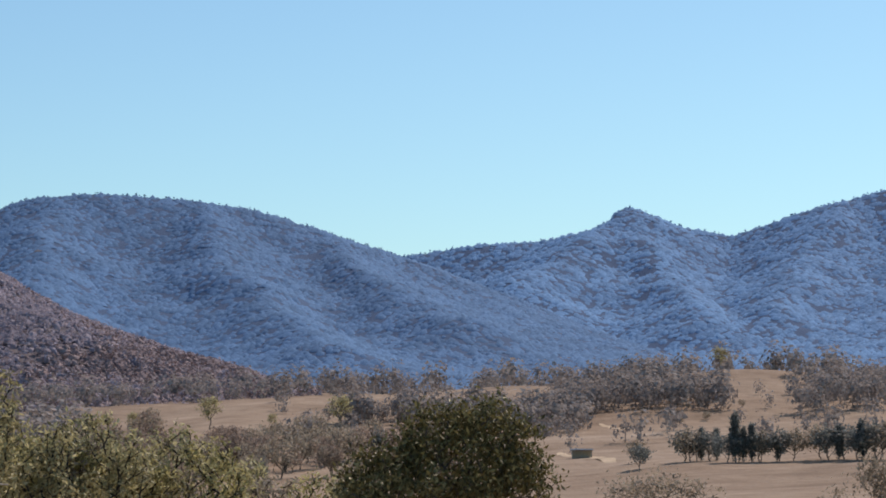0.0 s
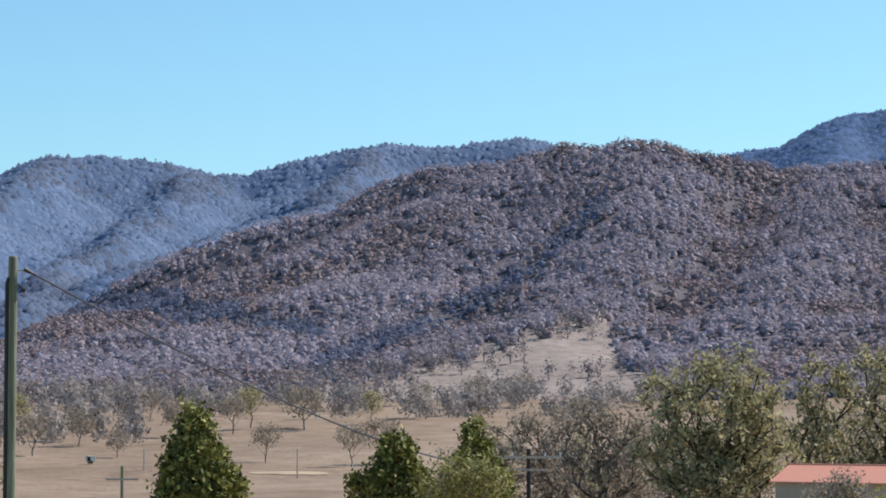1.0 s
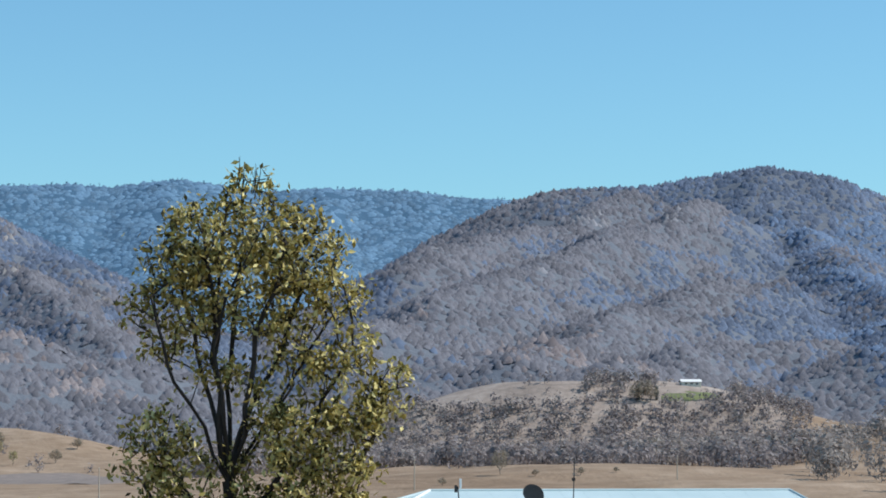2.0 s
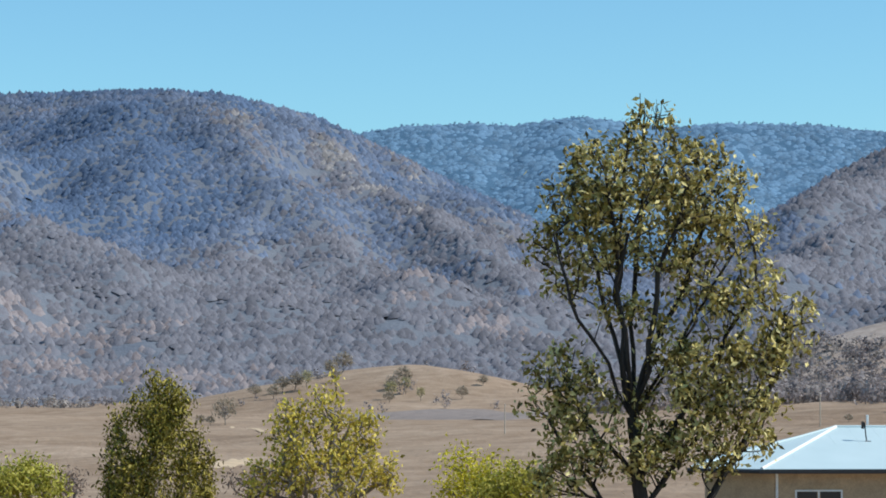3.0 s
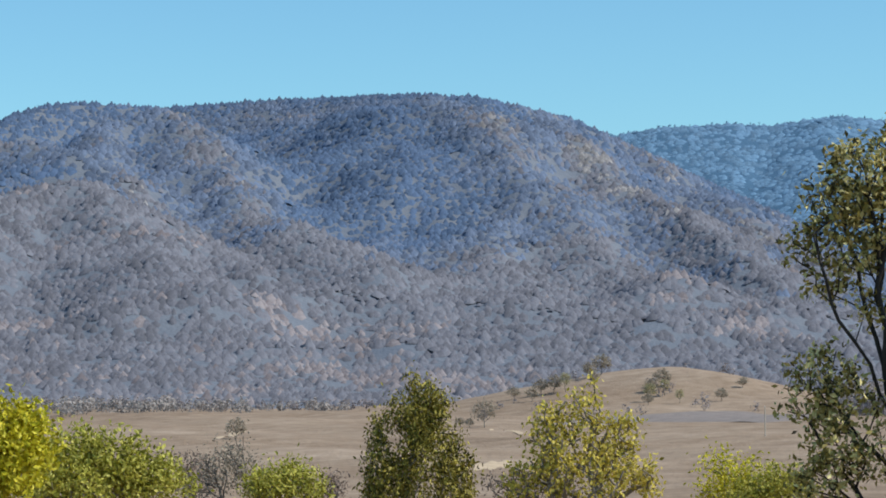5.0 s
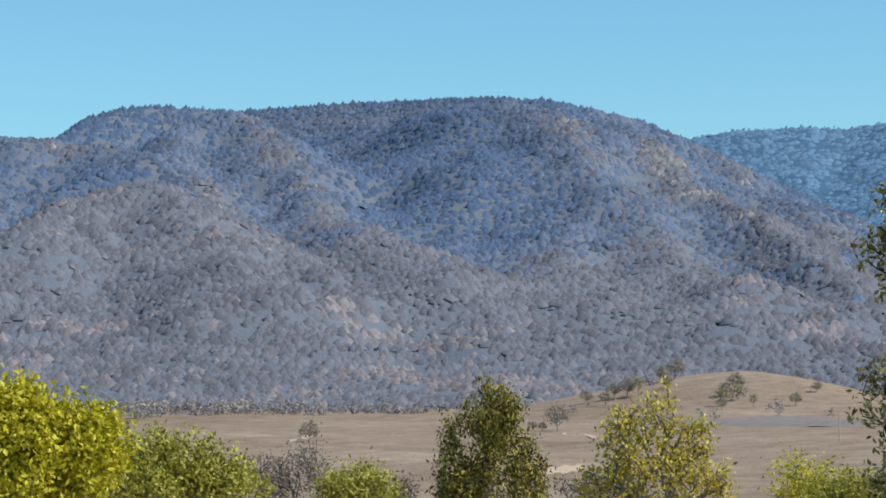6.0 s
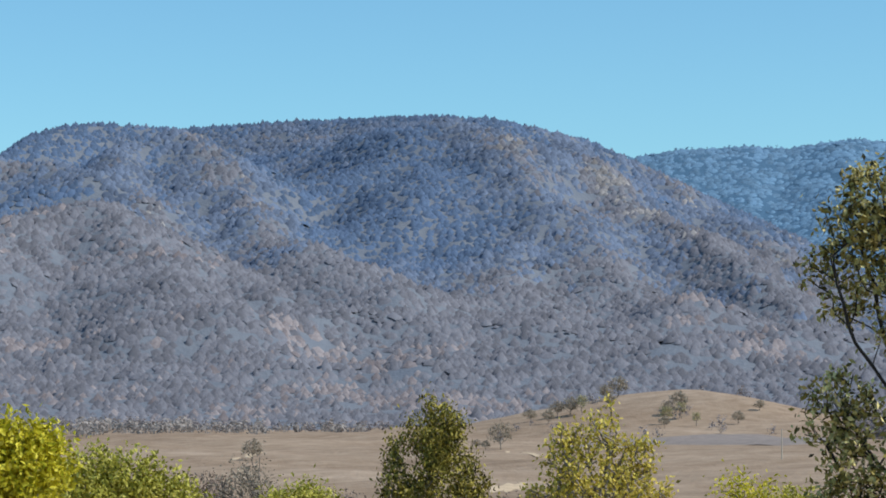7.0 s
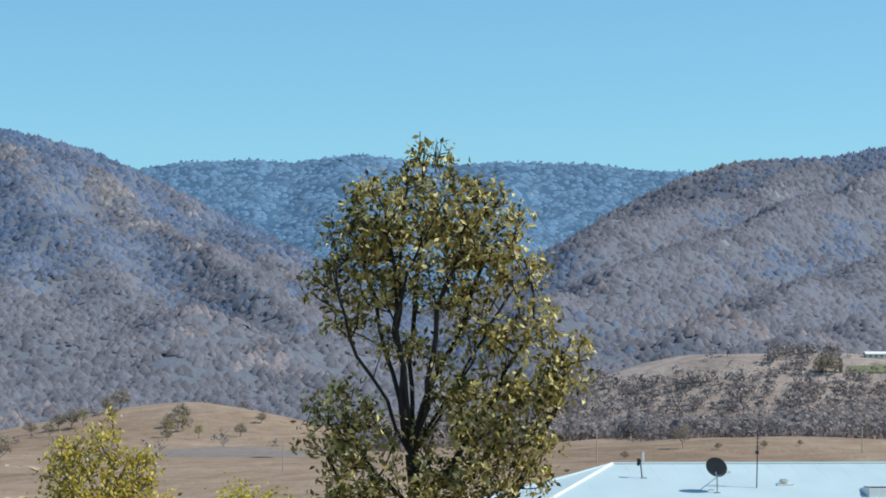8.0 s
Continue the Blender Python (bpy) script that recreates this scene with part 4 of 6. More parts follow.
for _ in range(12):         # thin dead twigs above the crown
    a0, e0 = _rg.uniform(-7.75, -7.15), _rg.uniform(5.5, 5.8)
    a1, e1 = a0 + _rg.uniform(-0.12, 0.12), _rg.uniform(6.1, 6.48)
    x0, x1 = -55 * math.tan(radians(a0 + 7.02)), -55 * math.tan(radians(a1 + 7.02))
    y0 = _rg.uniform(-0.4, 0.4)
    zz = [55 * math.tan(radians(e)) + 20 - gz(-7.02, 55) for e in (e0, e0 * 0.4 + e1 * 0.6, e1)]
    bm = rod(bmesh.new(), (x0, y0, zz[0]), (x0 * 0.5 + x1 * 0.5 + 0.03, y0, zz[1]), 0.014, 0.009, 5)
    part("twig", rod(bm, (x0 * 0.5 + x1 * 0.5 + 0.03, y0, zz[1]), (x1, y0 + 0.1, zz[2]), 0.009, 0.004, 5), BARK_DARK, gum, "thin bare twig")

tree("conifer_tree", 3.53, 62, [(3.45, -0.20, 0.45, 0.32), (3.20, -0.50, 0.55, 0.36), (3.75, -0.62, 0.60, 0.42), (3.15, -0.99, 0.66, 0.48), (3.95, -1.25, 0.62, 0.51), (3.20, -1.62, 0.80, 0.57), (4.16, -1.95, 0.70, 0.57), (3.50, -2.31, 1.27, 0.51), (2.75, -2.25, 0.51, 0.44)], 105, 120, 0.125, L_CON, BARK_PALE,
     "green upright conifer, sunlit on one side, among garden trees", fork=0.5, spread=(0.14, 0.14, 0.2), up=0.9, seed=5, shell=0.75)
tree("garden_tree", -0.20, 58, [(-0.36, -0.11, 0.25, 0.33), (-0.01, -0.68, 0.76, 0.41), (0.68, -1.12, 0.57, 0.44), (-0.90, -1.06, 0.63, 0.48), (-0.20, -1.50, 1.27, 0.57), (-0.20, -2.13, 1.52, 0.63), (1.19, -2.13, 0.51, 0.51), (-1.65, -2.06, 0.44, 0.51)], 300, 17, 0.115, L_GOLD, BARK_PALE,
     "yellow-green garden tree with thin pale twigs showing through", fork=0.2, spread=0.12, up=0.8, seed=6, slim=0.6, tip=0.019, balance=0.2, shell=0.2)
tree("garden_shrub", -3.40, 60, [(-3.24, -1.68, 0.35, 0.30), (-3.03, -2.12, 0.44, 0.44), (-3.96, -2.06, 0.44, 0.38), (-3.71, -2.37, 0.89, 0.32)], 70, 34, 0.12, L_YEL, BARK_PALE, "yellow and rust shrub with bare twigs", fork=0.25, seed=7, up=0.3, spread=0.2)
tree("garden_shrub", -4.58, 57, [(-4.58, -2.34, 0.57, 0.35), (-3.96, -2.56, 0.51, 0.28)], 50, 60, 0.12, L_LIME, BARK_PALE, "light green leafy shrub", fork=0.25, seed=8, up=0.3, spread=0.2)
tree("garden_tree", 13.72, 48, [(13.90, -0.50, 0.70, 0.50), (12.90, -0.85, 0.80, 0.55), (14.10, -1.09, 1.01, 0.89), (12.75, -1.47, 1.01, 0.76), (13.48, -1.96, 1.52, 0.76), (12.00, -1.34, 0.44, 0.63), (14.84, -0.84, 0.89, 1.01)], 230, 95, 0.135, L_YEL, BARK_PALE,
     "dense yellow-green garden tree in spring leaf", fork=0.3, spread=0.18, up=0.35, seed=9, slim=0.6)
tree("garden_shrub", 10.50, 54, [(11.13, -1.47, 0.57, 0.51), (10.38, -1.66, 0.76, 0.51), (11.63, -1.72, 0.38, 0.51), (9.63, -1.97, 0.63, 0.44), (9.13, -2.16, 0.51, 0.32), (11.00, -2.22, 1.52, 0.51)], 170, 70, 0.12, L_LIME, BARK_PALE,
     "light green garden shrub with feathery tops", fork=0.25, spread=0.17, up=0.6, seed=10, slim=0.55)
tree("bare_shrub", 7.74, 75, [(7.62, -1.41, 0.30, 0.33), (7.87, -1.85, 0.57, 0.44), (7.37, -1.91, 0.44, 0.38), (8.25, -2.16, 0.51, 0.32), (7.11, -2.23, 0.38, 0.25)], 120, 12, 0.13, L_DRAB, BARK, "half-bare grey-brown shrub among green ones", fork=0.25, spread=0.2, seed=11, tip=0.012)
tree("garden_shrub", 6.55, 56, [(6.55, -2.13, 0.53, 0.28), (6.99, -2.29, 0.44, 0.25), (6.11, -2.29, 0.38, 0.25)], 60, 60, 0.12, L_LIME, BARK_PALE, "low light green shrub with upright shoots", fork=0.2, spread=0.18, up=0.6, seed=12)

tree("dry_shrub", 1.25, 66, [(1.7, -2.25, 0.45, 0.2), (0.9, -2.3, 0.5, 0.2), (0.2, -2.35, 0.4, 0.18)], 70, 14, 0.12, L_RUST, BARK, "low reddish-brown half-bare shrub between garden trees", fork=0.2, spread=0.18, seed=13, tip=0.014)
tree("dry_shrub", 5.5, 70, [(5.5, -2.3, 0.35, 0.2)], 40, 14, 0.12, L_RUST, BARK, "low reddish-brown half-bare shrub between garden trees", fork=0.2, spread=0.18, seed=14, tip=0.014)
tree("dry_shrub", 8.6, 78, [(8.75, -1.72, 0.3, 0.2), (8.3, -1.85, 0.3, 0.2), (8.5, -2.2, 0.5, 0.25)], 60, 14, 0.13, L_RUST, BARK, "rusty brown rounded shrub behind green ones", fork=0.2, spread=0.18, seed=15, tip=0.014)

for t_az, t_r, lob, k, sd in ((-31.97, 66, [(-31.93, -0.15, 0.11, 0.23), (-31.94, -0.53, 0.28, 0.30), (-31.95, -0.93, 0.48, 0.38), (-32.00, -1.37, 0.68, 0.43), (-32.06, -1.84, 0.91, 0.51)], 200, 21),
                        (-36.44, 72, [(-36.42, -0.75, 0.11, 0.18), (-36.43, -1.03, 0.28, 0.25), (-36.45, -1.37, 0.43, 0.33), (-36.51, -1.80, 0.61, 0.43), (-35.75, -1.83, 0.35, 0.30), (-36.81, -1.99, 0.57, 0.35)], 160, 22),
                        (-38.23, 78, [(-38.17, -0.52, 0.10, 0.18), (-38.20, -0.80, 0.23, 0.25), (-38.24, -1.15, 0.38, 0.33), (-38.29, -1.52, 0.53, 0.38), (-38.31, -1.92, 0.66, 0.41)], 130, 23)):
    tree("conifer_tree", t_az, t_r, lob, k, 60, 0.17, L_CYP, BARK, "dark green pyramidal cypress tree", fork=0.6, spread=0.15, up=0.5, seed=sd, shell=0.6, slim=0.6, group="dark conifers")
tree("garden_shrub", -38.06, 64, [(-38.00, -1.52, 0.63, 0.28), (-38.44, -1.80, 0.57, 0.32), (-37.44, -1.86, 0.44, 0.28)], 60, 40, 0.14, L_SAGE, BARK_PALE, "pale olive rounded leafy shrub", fork=0.2, spread=0.2, seed=24)
tree("garden_shrub", -27.18, 60, [(-27.24, -1.66, 0.41, 0.20), (-26.93, -1.84, 0.25, 0.18), (-25.86, -1.88, 0.28, 0.10)], 40, 30, 0.12, L_OLIVE, BARK, "olive green round-leaved shrub beside the pole", fork=0.3, spread=0.16, seed=25)

# trees along the creek, half bare
for k, (t_az, t_r, lob, kk, lv, mt, sd, bk) in enumerate((
        (-43.61, 170, [(-43.87, 0.73, 0.70, 0.51), (-42.98, 0.61, 0.57, 0.51), (-44.43, 0.29, 0.63, 0.57), (-42.29, 0.16, 0.44, 0.51), (-43.55, -0.34, 1.52, 0.76), (-42.79, -1.10, 1.01, 0.76), (-44.43, -1.09, 1.01, 0.76), (-43.55, -1.72, 1.39, 0.51)], 230, 30, "L_OLIVE", 31, "BARK"),
        (-45.99, 180, [(-46.00, 0.67, 0.44, 0.41), (-45.69, 0.17, 0.44, 0.57), (-46.44, 0.17, 0.38, 0.63), (-45.94, -0.71, 0.76, 0.76), (-46.06, -1.59, 0.76, 0.63)], 110, 18, "L_OLIVE", 32, "BARK"),
        (-47.86, 185, [(-48.06, 0.80, 1.01, 0.48), (-47.07, 0.80, 0.57, 0.44), (-48.80, 0.30, 0.57, 0.57), (-47.81, 0.04, 1.14, 0.57), (-48.55, -0.70, 0.76, 0.63), (-47.06, -0.71, 0.63, 0.76), (-47.80, -1.45, 1.14, 0.63)], 210, 20, "L_OLIVE", 33, "BARK"),
        (-50.46, 190, [(-50.22, 0.09, 0.76, 0.44), (-51.10, -0.16, 0.51, 0.63), (-49.59, -0.29, 0.51, 0.63), (-50.34, -0.92, 1.14, 0.70), (-50.21, -1.67, 1.27, 0.51)], 150, 18, "L_OLIVE", 34, "BARK"),
        (-53.99, 175, [(-54.43, 1.54, 0.63, 0.48), (-53.74, 1.16, 0.44, 0.51), (-55.00, 1.17, 0.44, 0.51), (-53.42, 0.53, 0.38, 0.51), (-54.43, 0.41, 0.89, 0.57), (-53.42, -0.35, 0.89, 0.63), (-54.43, -0.60, 1.14, 0.63), (-53.93, -1.36, 1.39, 0.51), (-55.32, 0.28, 0.32, 0.38)], 220, 20, "L_OLIVE", 35, "BARK"),
        (-56.19, 195, [(-55.69, -0.16, 0.63, 0.44), (-56.57, -0.35, 0.70, 0.44), (-57.45, -0.60, 0.63, 0.44), (-56.45, -1.10, 1.39, 0.57), (-58.08, -1.22, 0.63, 0.44)], 150, 28, "L_YOL", 36, "BARK"),
        (-50.90, 200, [(-50.76, 0.28, 0.63, 0.44), (-51.40, -0.23, 0.57, 0.57), (-50.26, -0.23, 0.51, 0.63), (-50.89, -0.98, 1.14, 0.63)], 120, 16, "L_OLIVE", 37, "BARK"),
        (-49.45, 190, [(-49.25, 0.28, 0.57, 0.44), (-49.63, -0.48, 0.70, 0.63), (-48.88, -0.73, 0.51, 0.63), (-49.51, -1.36, 0.76, 0.51)], 110, 20, "L_OLIVE", 38, "BARK"),
        (-41.03, 175, [(-40.90, -0.22, 0.57, 0.35), (-41.53, -0.59, 0.57, 0.57), (-40.65, -0.97, 0.63, 0.63), (-41.28, -1.60, 1.01, 0.57)], 130, 14, "L_DRAB", 39, "BARK_PALE"),
        (-40.27, 210, [(-39.89, -0.35, 0.76, 0.28), (-39.00, -0.47, 0.51, 0.28), (-39.51, -0.98, 0.89, 0.51), (-40.01, -1.60, 0.89, 0.51), (-38.37, -0.73, 0.38, 0.32)], 130, 14, "L_DRAB", 40, "BARK_PALE"),
        (-50.28, 170, [(-50.27, 0.09, 0.76, 0.51), (-49.53, 0.22, 0.63, 0.44), (-51.14, -0.28, 0.51, 0.51), (-50.03, -0.65, 1.39, 0.63), (-51.52, -0.91, 0.76, 0.51)], 160, 26, "L_YOL", 41, "BARK"),
        (-56.28, 190, [(-56.15, -0.29, 0.63, 0.38), (-56.91, -0.29, 0.63, 0.44), (-57.80, -0.42, 0.57, 0.38), (-55.78, -0.79, 0.76, 0.51), (-57.04, -1.05, 1.39, 0.44), (-58.43, -0.80, 0.51, 0.38)], 160, 26, "L_YOL", 42, "BARK"))):
    tree("creek_tree", t_az, t_r, lob, int(kk * 1.3), int(lv * 1.05), 0.46, {"L_OLIVE": L_OLIVE, "L_DRAB": L_DRAB, "L_YOL": L_YOLIVE}[mt], {"BARK": BARK_DARK, "BARK_PALE": BARK}[bk],
         {"L_OLIVE": "tall sparse olive-leaved tree with dark crooked limbs", "L_YOL": "leafy olive-yellow tree at the creek", "L_DRAB": "half-bare grey-brown tree at the creek"}[mt],
         fork=0.26, tip=0.036, spread=0.36, seed=sd, group="creek trees", shell=0.2, balance=0.3, bend=0.1, rise=0.5)

# the belt fills up with lower trees between the tall ones
_rb = np.random.default_rng(77)
for k in range(22):
    a0 = -62.5 + 0.62 * k + _rb.uniform(-0.2, 0.2)
    hi = np.interp(a0, [-63, -60, -58, -55.5, -52, -49], [-0.6, 0.2, 0.9, 0.9, 1.0, 0.3]) - _rb.uniform(0.1, 0.7)
    lob = [(a0 + _rb.uniform(-0.5, 0.5), hi - 0.35, 0.55, 0.4), (a0 + _rb.uniform(-0.6, 0.6), hi - 0.9, 0.7, 0.5), (a0 - 0.4, hi - 1.5, 0.6, 0.5), (a0 + 0.4, hi - 1.9, 0.7, 0.5)]
    tree("creek_tree", a0, 178 + 3.0 * (k * 7 % 11), lob, 110, 15, 0.46, (L_OLIVE, L_YOLIVE, L_DRAB, L_OLIVE)[k % 4], BARK_DARK,
         ("sparse olive-leaved tree with dark crooked limbs", "leafy olive-yellow tree at the creek", "half-bare grey-brown tree at the creek", "sparse olive-leaved tree with dark crooked limbs")[k % 4],
         fork=0.26, tip=0.036, spread=0.34, seed=80 + k, group="creek trees", shell=0.2, balance=0.3, bend=0.1, rise=0.5)

# thin upright trees close the gaps behind the belt
for k in range(15):
    a0 = -59.5 + 1.25 * k + _rb.uniform(-0.4, 0.4)
    hi = np.interp(a0, [-60, -55, -50, -45, -41], [-0.2, 0.4, 0.3, 0.1, -0.4]) - _rb.uniform(0, 0.5)
    lob = [(a0 + _rb.uniform(-0.2, 0.2), hi - 0.4, 0.4, 0.5), (a0 + _rb.uniform(-0.4, 0.4), hi - 1.0, 0.55, 0.5), (a0 + _rb.uniform(-0.3, 0.3), hi - 1.7, 0.6, 0.5)]
    tree("creek_tree", a0, 214 + 4 * (k * 5 % 9), lob, 80, 9, 0.42, (L_DRAB, L_OLIVE)[k % 2], (BARK, BARK_DARK)[k % 2], ("half-bare grey-brown upright tree at the creek", "thin olive-leaved upright tree at the creek")[k % 2],
         fork=0.3, tip=0.034, spread=0.34, seed=180 + k, group="creek trees", shell=0.2, balance=0.3, bend=0.08, rise=0.5)

for k in range(7):
    a0 = -44.6 + 0.95 * k + _rb.uniform(-0.2, 0.2)
    hi = -0.35 - 0.08 * k + _rb.uniform(-0.15, 0.2)
    lob = [(a0 + _rb.uniform(-0.2, 0.2), hi - 0.3, 0.38, 0.35), (a0 + _rb.uniform(-0.3, 0.3), hi - 0.8, 0.5, 0.45), (a0, hi - 1.35, 0.55, 0.45)]
    tree("creek_tree", a0, 195 + 5 * (k * 5 % 7), lob, 90, 13, 0.42, (L_DRAB, L_OLIVE, L_DRAB)[k % 3], BARK, "half-bare grey-brown upright tree at the creek", fork=0.3, tip=0.035, spread=0.38, seed=140 + k, group="creek trees", shell=0.2, balance=0.3, bend=0.1)

for k in range(16):
    a0 = -49.2 + 0.78 * k + _rb.uniform(-0.3, 0.3)
    hi = np.interp(a0, [-49, -46, -43, -37], [0.2, 0.35, -0.1, -0.6]) - _rb.uniform(0, 0.45)
    lob = [(a0 + _rb.uniform(-0.2, 0.2), hi - 0.3, 0.36, 0.42), (a0 + _rb.uniform(-0.3, 0.3), hi - 0.85, 0.46, 0.5), (a0 + _rb.uniform(-0.2, 0.2), hi - 1.5, 0.5, 0.5)]
    tree("creek_tree", a0, 222 + 4 * (k * 5 % 7), lob, 66, 11, 0.42, (L_DRAB, L_DRAB, L_OLIVE)[k % 3], (BARK_DARK, BARK)[k % 2], ("half-bare grey-brown upright tree at the creek", "half-bare grey-brown upright tree at the creek", "thin olive-leaved upright tree at the creek")[k % 3],
         fork=0.3, tip=0.034, spread=0.34, seed=220 + k, group="creek trees", shell=0.2, balance=0.3, bend=0.08, rise=0.5)

tree("round_shrub_tree", -65.01, 95, [(-65.64, 0.50, 0.89, 0.41), (-64.76, 0.19, 0.89, 0.57), (-63.75, -0.19, 0.63, 0.51), (-66.53, -0.20, 0.57, 0.70), (-65.26, -0.57, 1.52, 0.76), (-63.24, -0.75, 0.63, 0.44), (-66.77, -0.82, 0.57, 0.44), (-64.50, -1.07, 2.03, 0.38)], 330, 44, 0.25, L_DARK, BARK,
     "dark olive dense rounded tree with upright twigs", fork=0.2, tip=0.016, spread=0.32, up=0.6, seed=50, shell=0.5)
tree("dry_shrub", -69.79, 120, [(-69.79, -0.93, 0.51, 0.18), (-69.04, -1.08, 0.76, 0.18), (-70.54, -1.14, 0.51, 0.15)], 60, 16, 0.25, L_DRAB, BARK, "brown half-bare shrub at the paddock's edge", fork=0.2, spread=0.3, seed=51)
tree("dry_shrub", -74.32, 110, [(-74.33, -0.71, 0.28, 0.32), (-74.51, -0.95, 0.38, 0.32), (-73.52, -1.20, 0.25, 0.10)], 60, 18, 0.22, L_DRAB, BARK_PALE, "straw-coloured upright shrub at the paddock edge", fork=0.2, spread=0.3, up=0.8, seed=52)


# ---- woods and paddock trees in the valley ----
def wood_patch(n, az, r, clear=None):
    a, d = rng.uniform(az[0], az[1], n), rng.uniform(r[0], r[1], n)
    x, y = polar(a, d)
    p = np.stack([x, y, ground_z(x, y)], -1)
    if clear is not None:
        p = p[clear(a, d)]
    return p


LW = "woodland of grey-brown half-bare trees on the valley floor"


def woodland(n, az, r, size, sprays=60, mat=None, clear=None, tall=1.3, clump=0.085):
    p = wood_patch(n, az, r, clear)
    back = p[:, :2] / np.linalg.norm(p[:, :2], axis=1, keepdims=True)
    forest("woodland", p, back * 0.25, size, 0, mat or WOODS, LW, "woodland", tall, 0.19, 0.03, int(sprays * 1.05), clump * 1.12)


def far_rise_woods(a, d):
    """Woods on the far rise, but for the grass along its crest and two small openings."""
    x, y = polar(a, d)
    e = np.degrees(np.arctan2(ground_z(x, y) - 20, d))
    crest = (a < -9.6) & (a > -15.0) & (e > np.interp(a, [-15, -13, -11.2, -9.6], [0.98, 0.84, 0.80, 0.9]) + 0.05 * np.sin(a * 6))
    path = (a < -14.7) & (a > -16.8) & (np.abs(e - np.interp(a, [-16.8, -14.7], [1.05, 0.72])) < 0.05)
    patch = (np.abs(a + 13.6) < 0.8 + 0.2 * np.sin(d / 20)) & (np.abs(e + 0.08) < 0.09)
    yard = (a < -16.6) & (a > -18.2) & (e > 1.02)
    front = d > 940 + 50 * np.sin(a * 2.1)
    return front & ~(crest | path | patch | yard) | (front & (rng.uniform(size=len(a)) < 0.03))


woodland(620, (-78, -55), (1170, 1420), 9.0, 65)
woodland(150, (-71.2, -67.2), (930, 1090), 8.0, 91, None, lambda a, d: d < 1090 - np.abs(a + 69.3) * 45)
woodland(130, (-78, -72.6), (930, 1120), 8.0, 91)
woodland(190, (-68, -61.5), (820, 940), 8.0, 104, None, lambda a, d: d > 800 + (a + 68) * 22)
woodland(110, (-57, -54), (640, 780), 8.0, 117)
woodland(420, (-30, -16), (1000, 1400), 8.0, 78, None, None, 1.2, 0.09)
woodland(150, (-31, -20), (620, 1050), 7.5, 130, None, lambda a, d: np.sin(a * 3 + d / 60) > -0.3, 1.35, 0.08)
woodland(260, (-43, -30), (900, 1180), 7.5, 104, None, lambda a, d: np.sin(a * 2.3 + d / 50) > -0.2, 1.35, 0.08)
woodland(5200, (-20, -6), (900, 1640), 6.6, 22, F_WOOD, far_rise_woods, 1.15, 0.115)
woodland(2400, (-20, -6), (960, 1640), 6.6, 22, WOODS, far_rise_woods, 1.15, 0.115)
woodland(300, (-76, -61), (600, 1160), 6.5, 55, None, lambda a, d: np.sin(a * 1.7 + d / 60) + np.sin(a * 4.1 - d / 23) > 0.75, 1.15, 0.085)
woodland(150, (-4, 2.2), (1080, 1380), 5.0, 30, F_WOOD, lambda a, d: np.sin(a * 5.3 + d / 40) + np.sin(a * 2.1 - d / 27) > 0.85, 1.0, 0.1)
woodland(260, (-6, 16), (1470, 1640), 5.5, 30, F_WOOD, None, 0.85, 0.12)
woodland(1000, (3, 18), (1100, 1500), 6.4, 24, WOODS, lambda a, d: d > 1130 + (15 - a) * 32 + 55 * np.sin(a * 3.1) + 25 * np.sin(a * 8.3), 1.0, 0.12)


# ---- countable valley trees, posts and buildings ----
def meet(az, el):
    """Distance at which the line of sight first meets the ground."""
    d = np.arange(60, 2400, 4.0)
    x, y = polar(az, d)
    low = ground_z(x, y) - (20 + d * math.tan(radians(el)))
    hit = np.where(low > 0)[0]
    return float(d[hit[0]]) if len(hit) else 900.0


def paddock_tree(name, az, el, height, wide, leaf, bark, label, seed, K=44, leaves=17, size=0.6, fork=0.32, group="paddock trees", spire=False):
    r = meet(az, el)
    rg = np.random.default_rng(seed)
    x, y = polar(az, r)
    u = rg.normal(size=(K, 3))
    u /= np.linalg.norm(u, axis=1, keepdims=True)
    u *= rg.uniform(0.3, 1, (K, 1)) ** 0.5
    c = np.stack([u[:, 0] * wide, u[:, 1] * wide, height * (0.64 + 0.34 * u[:, 2])], 1)
    if spire:
        c[:, :2] *= np.clip(1.25 - c[:, 2:3] / height, 0.12, 1)
        c[:, 2] = height * (0.54 + 0.45 * u[:, 2])
    pos, par, rad = grow(rg, c, height * fork, 0.03, 0.3, 0.0, 0.6, 0.12)
    ob = thing(name, (x, y, gz(az, r)), label, "tree", az, group)
    v, f = wood_mesh(pos, par, rad, 5)
    link_mesh("trunk", v, f, bark, ob, True)
    v, f = leaf_mesh(rg, c, leaves, (0.55, 0.55, 0.45) if not spire else (0.35, 0.35, 0.6), size, up=0.6 if spire else 0)
    link_mesh("crown", v, f, leaf, ob)
    return ob, height


def copies(source, spots, seed):
    ob, h = source
    rg = np.random.default_rng(seed)
    for az, el, px in spots:
        r = meet(az, el)
        x, y = polar(az, r)
        k = px / 4520 * r / h
        copy_thing(ob, pose(x, y, gz(az, r), 0, 0, rg.uniform(0, 360)) @ Matrix.Diagonal((k * rg.uniform(0.9, 1.2), k * rg.uniform(0.9, 1.2), k, 1)))


T1 = paddock_tree("paddock_tree", -33.55, -1.31, 9.0, 3.2, L_DRAB, BARK, "grey-leaved paddock tree on a single trunk", 61)
T2 = paddock_tree("paddock_tree", -30.24, -1.19, 6.5, 2.9, L_DRAB, BARK_PALE, "bare spreading paddock tree in dry grass", 62, leaves=14)
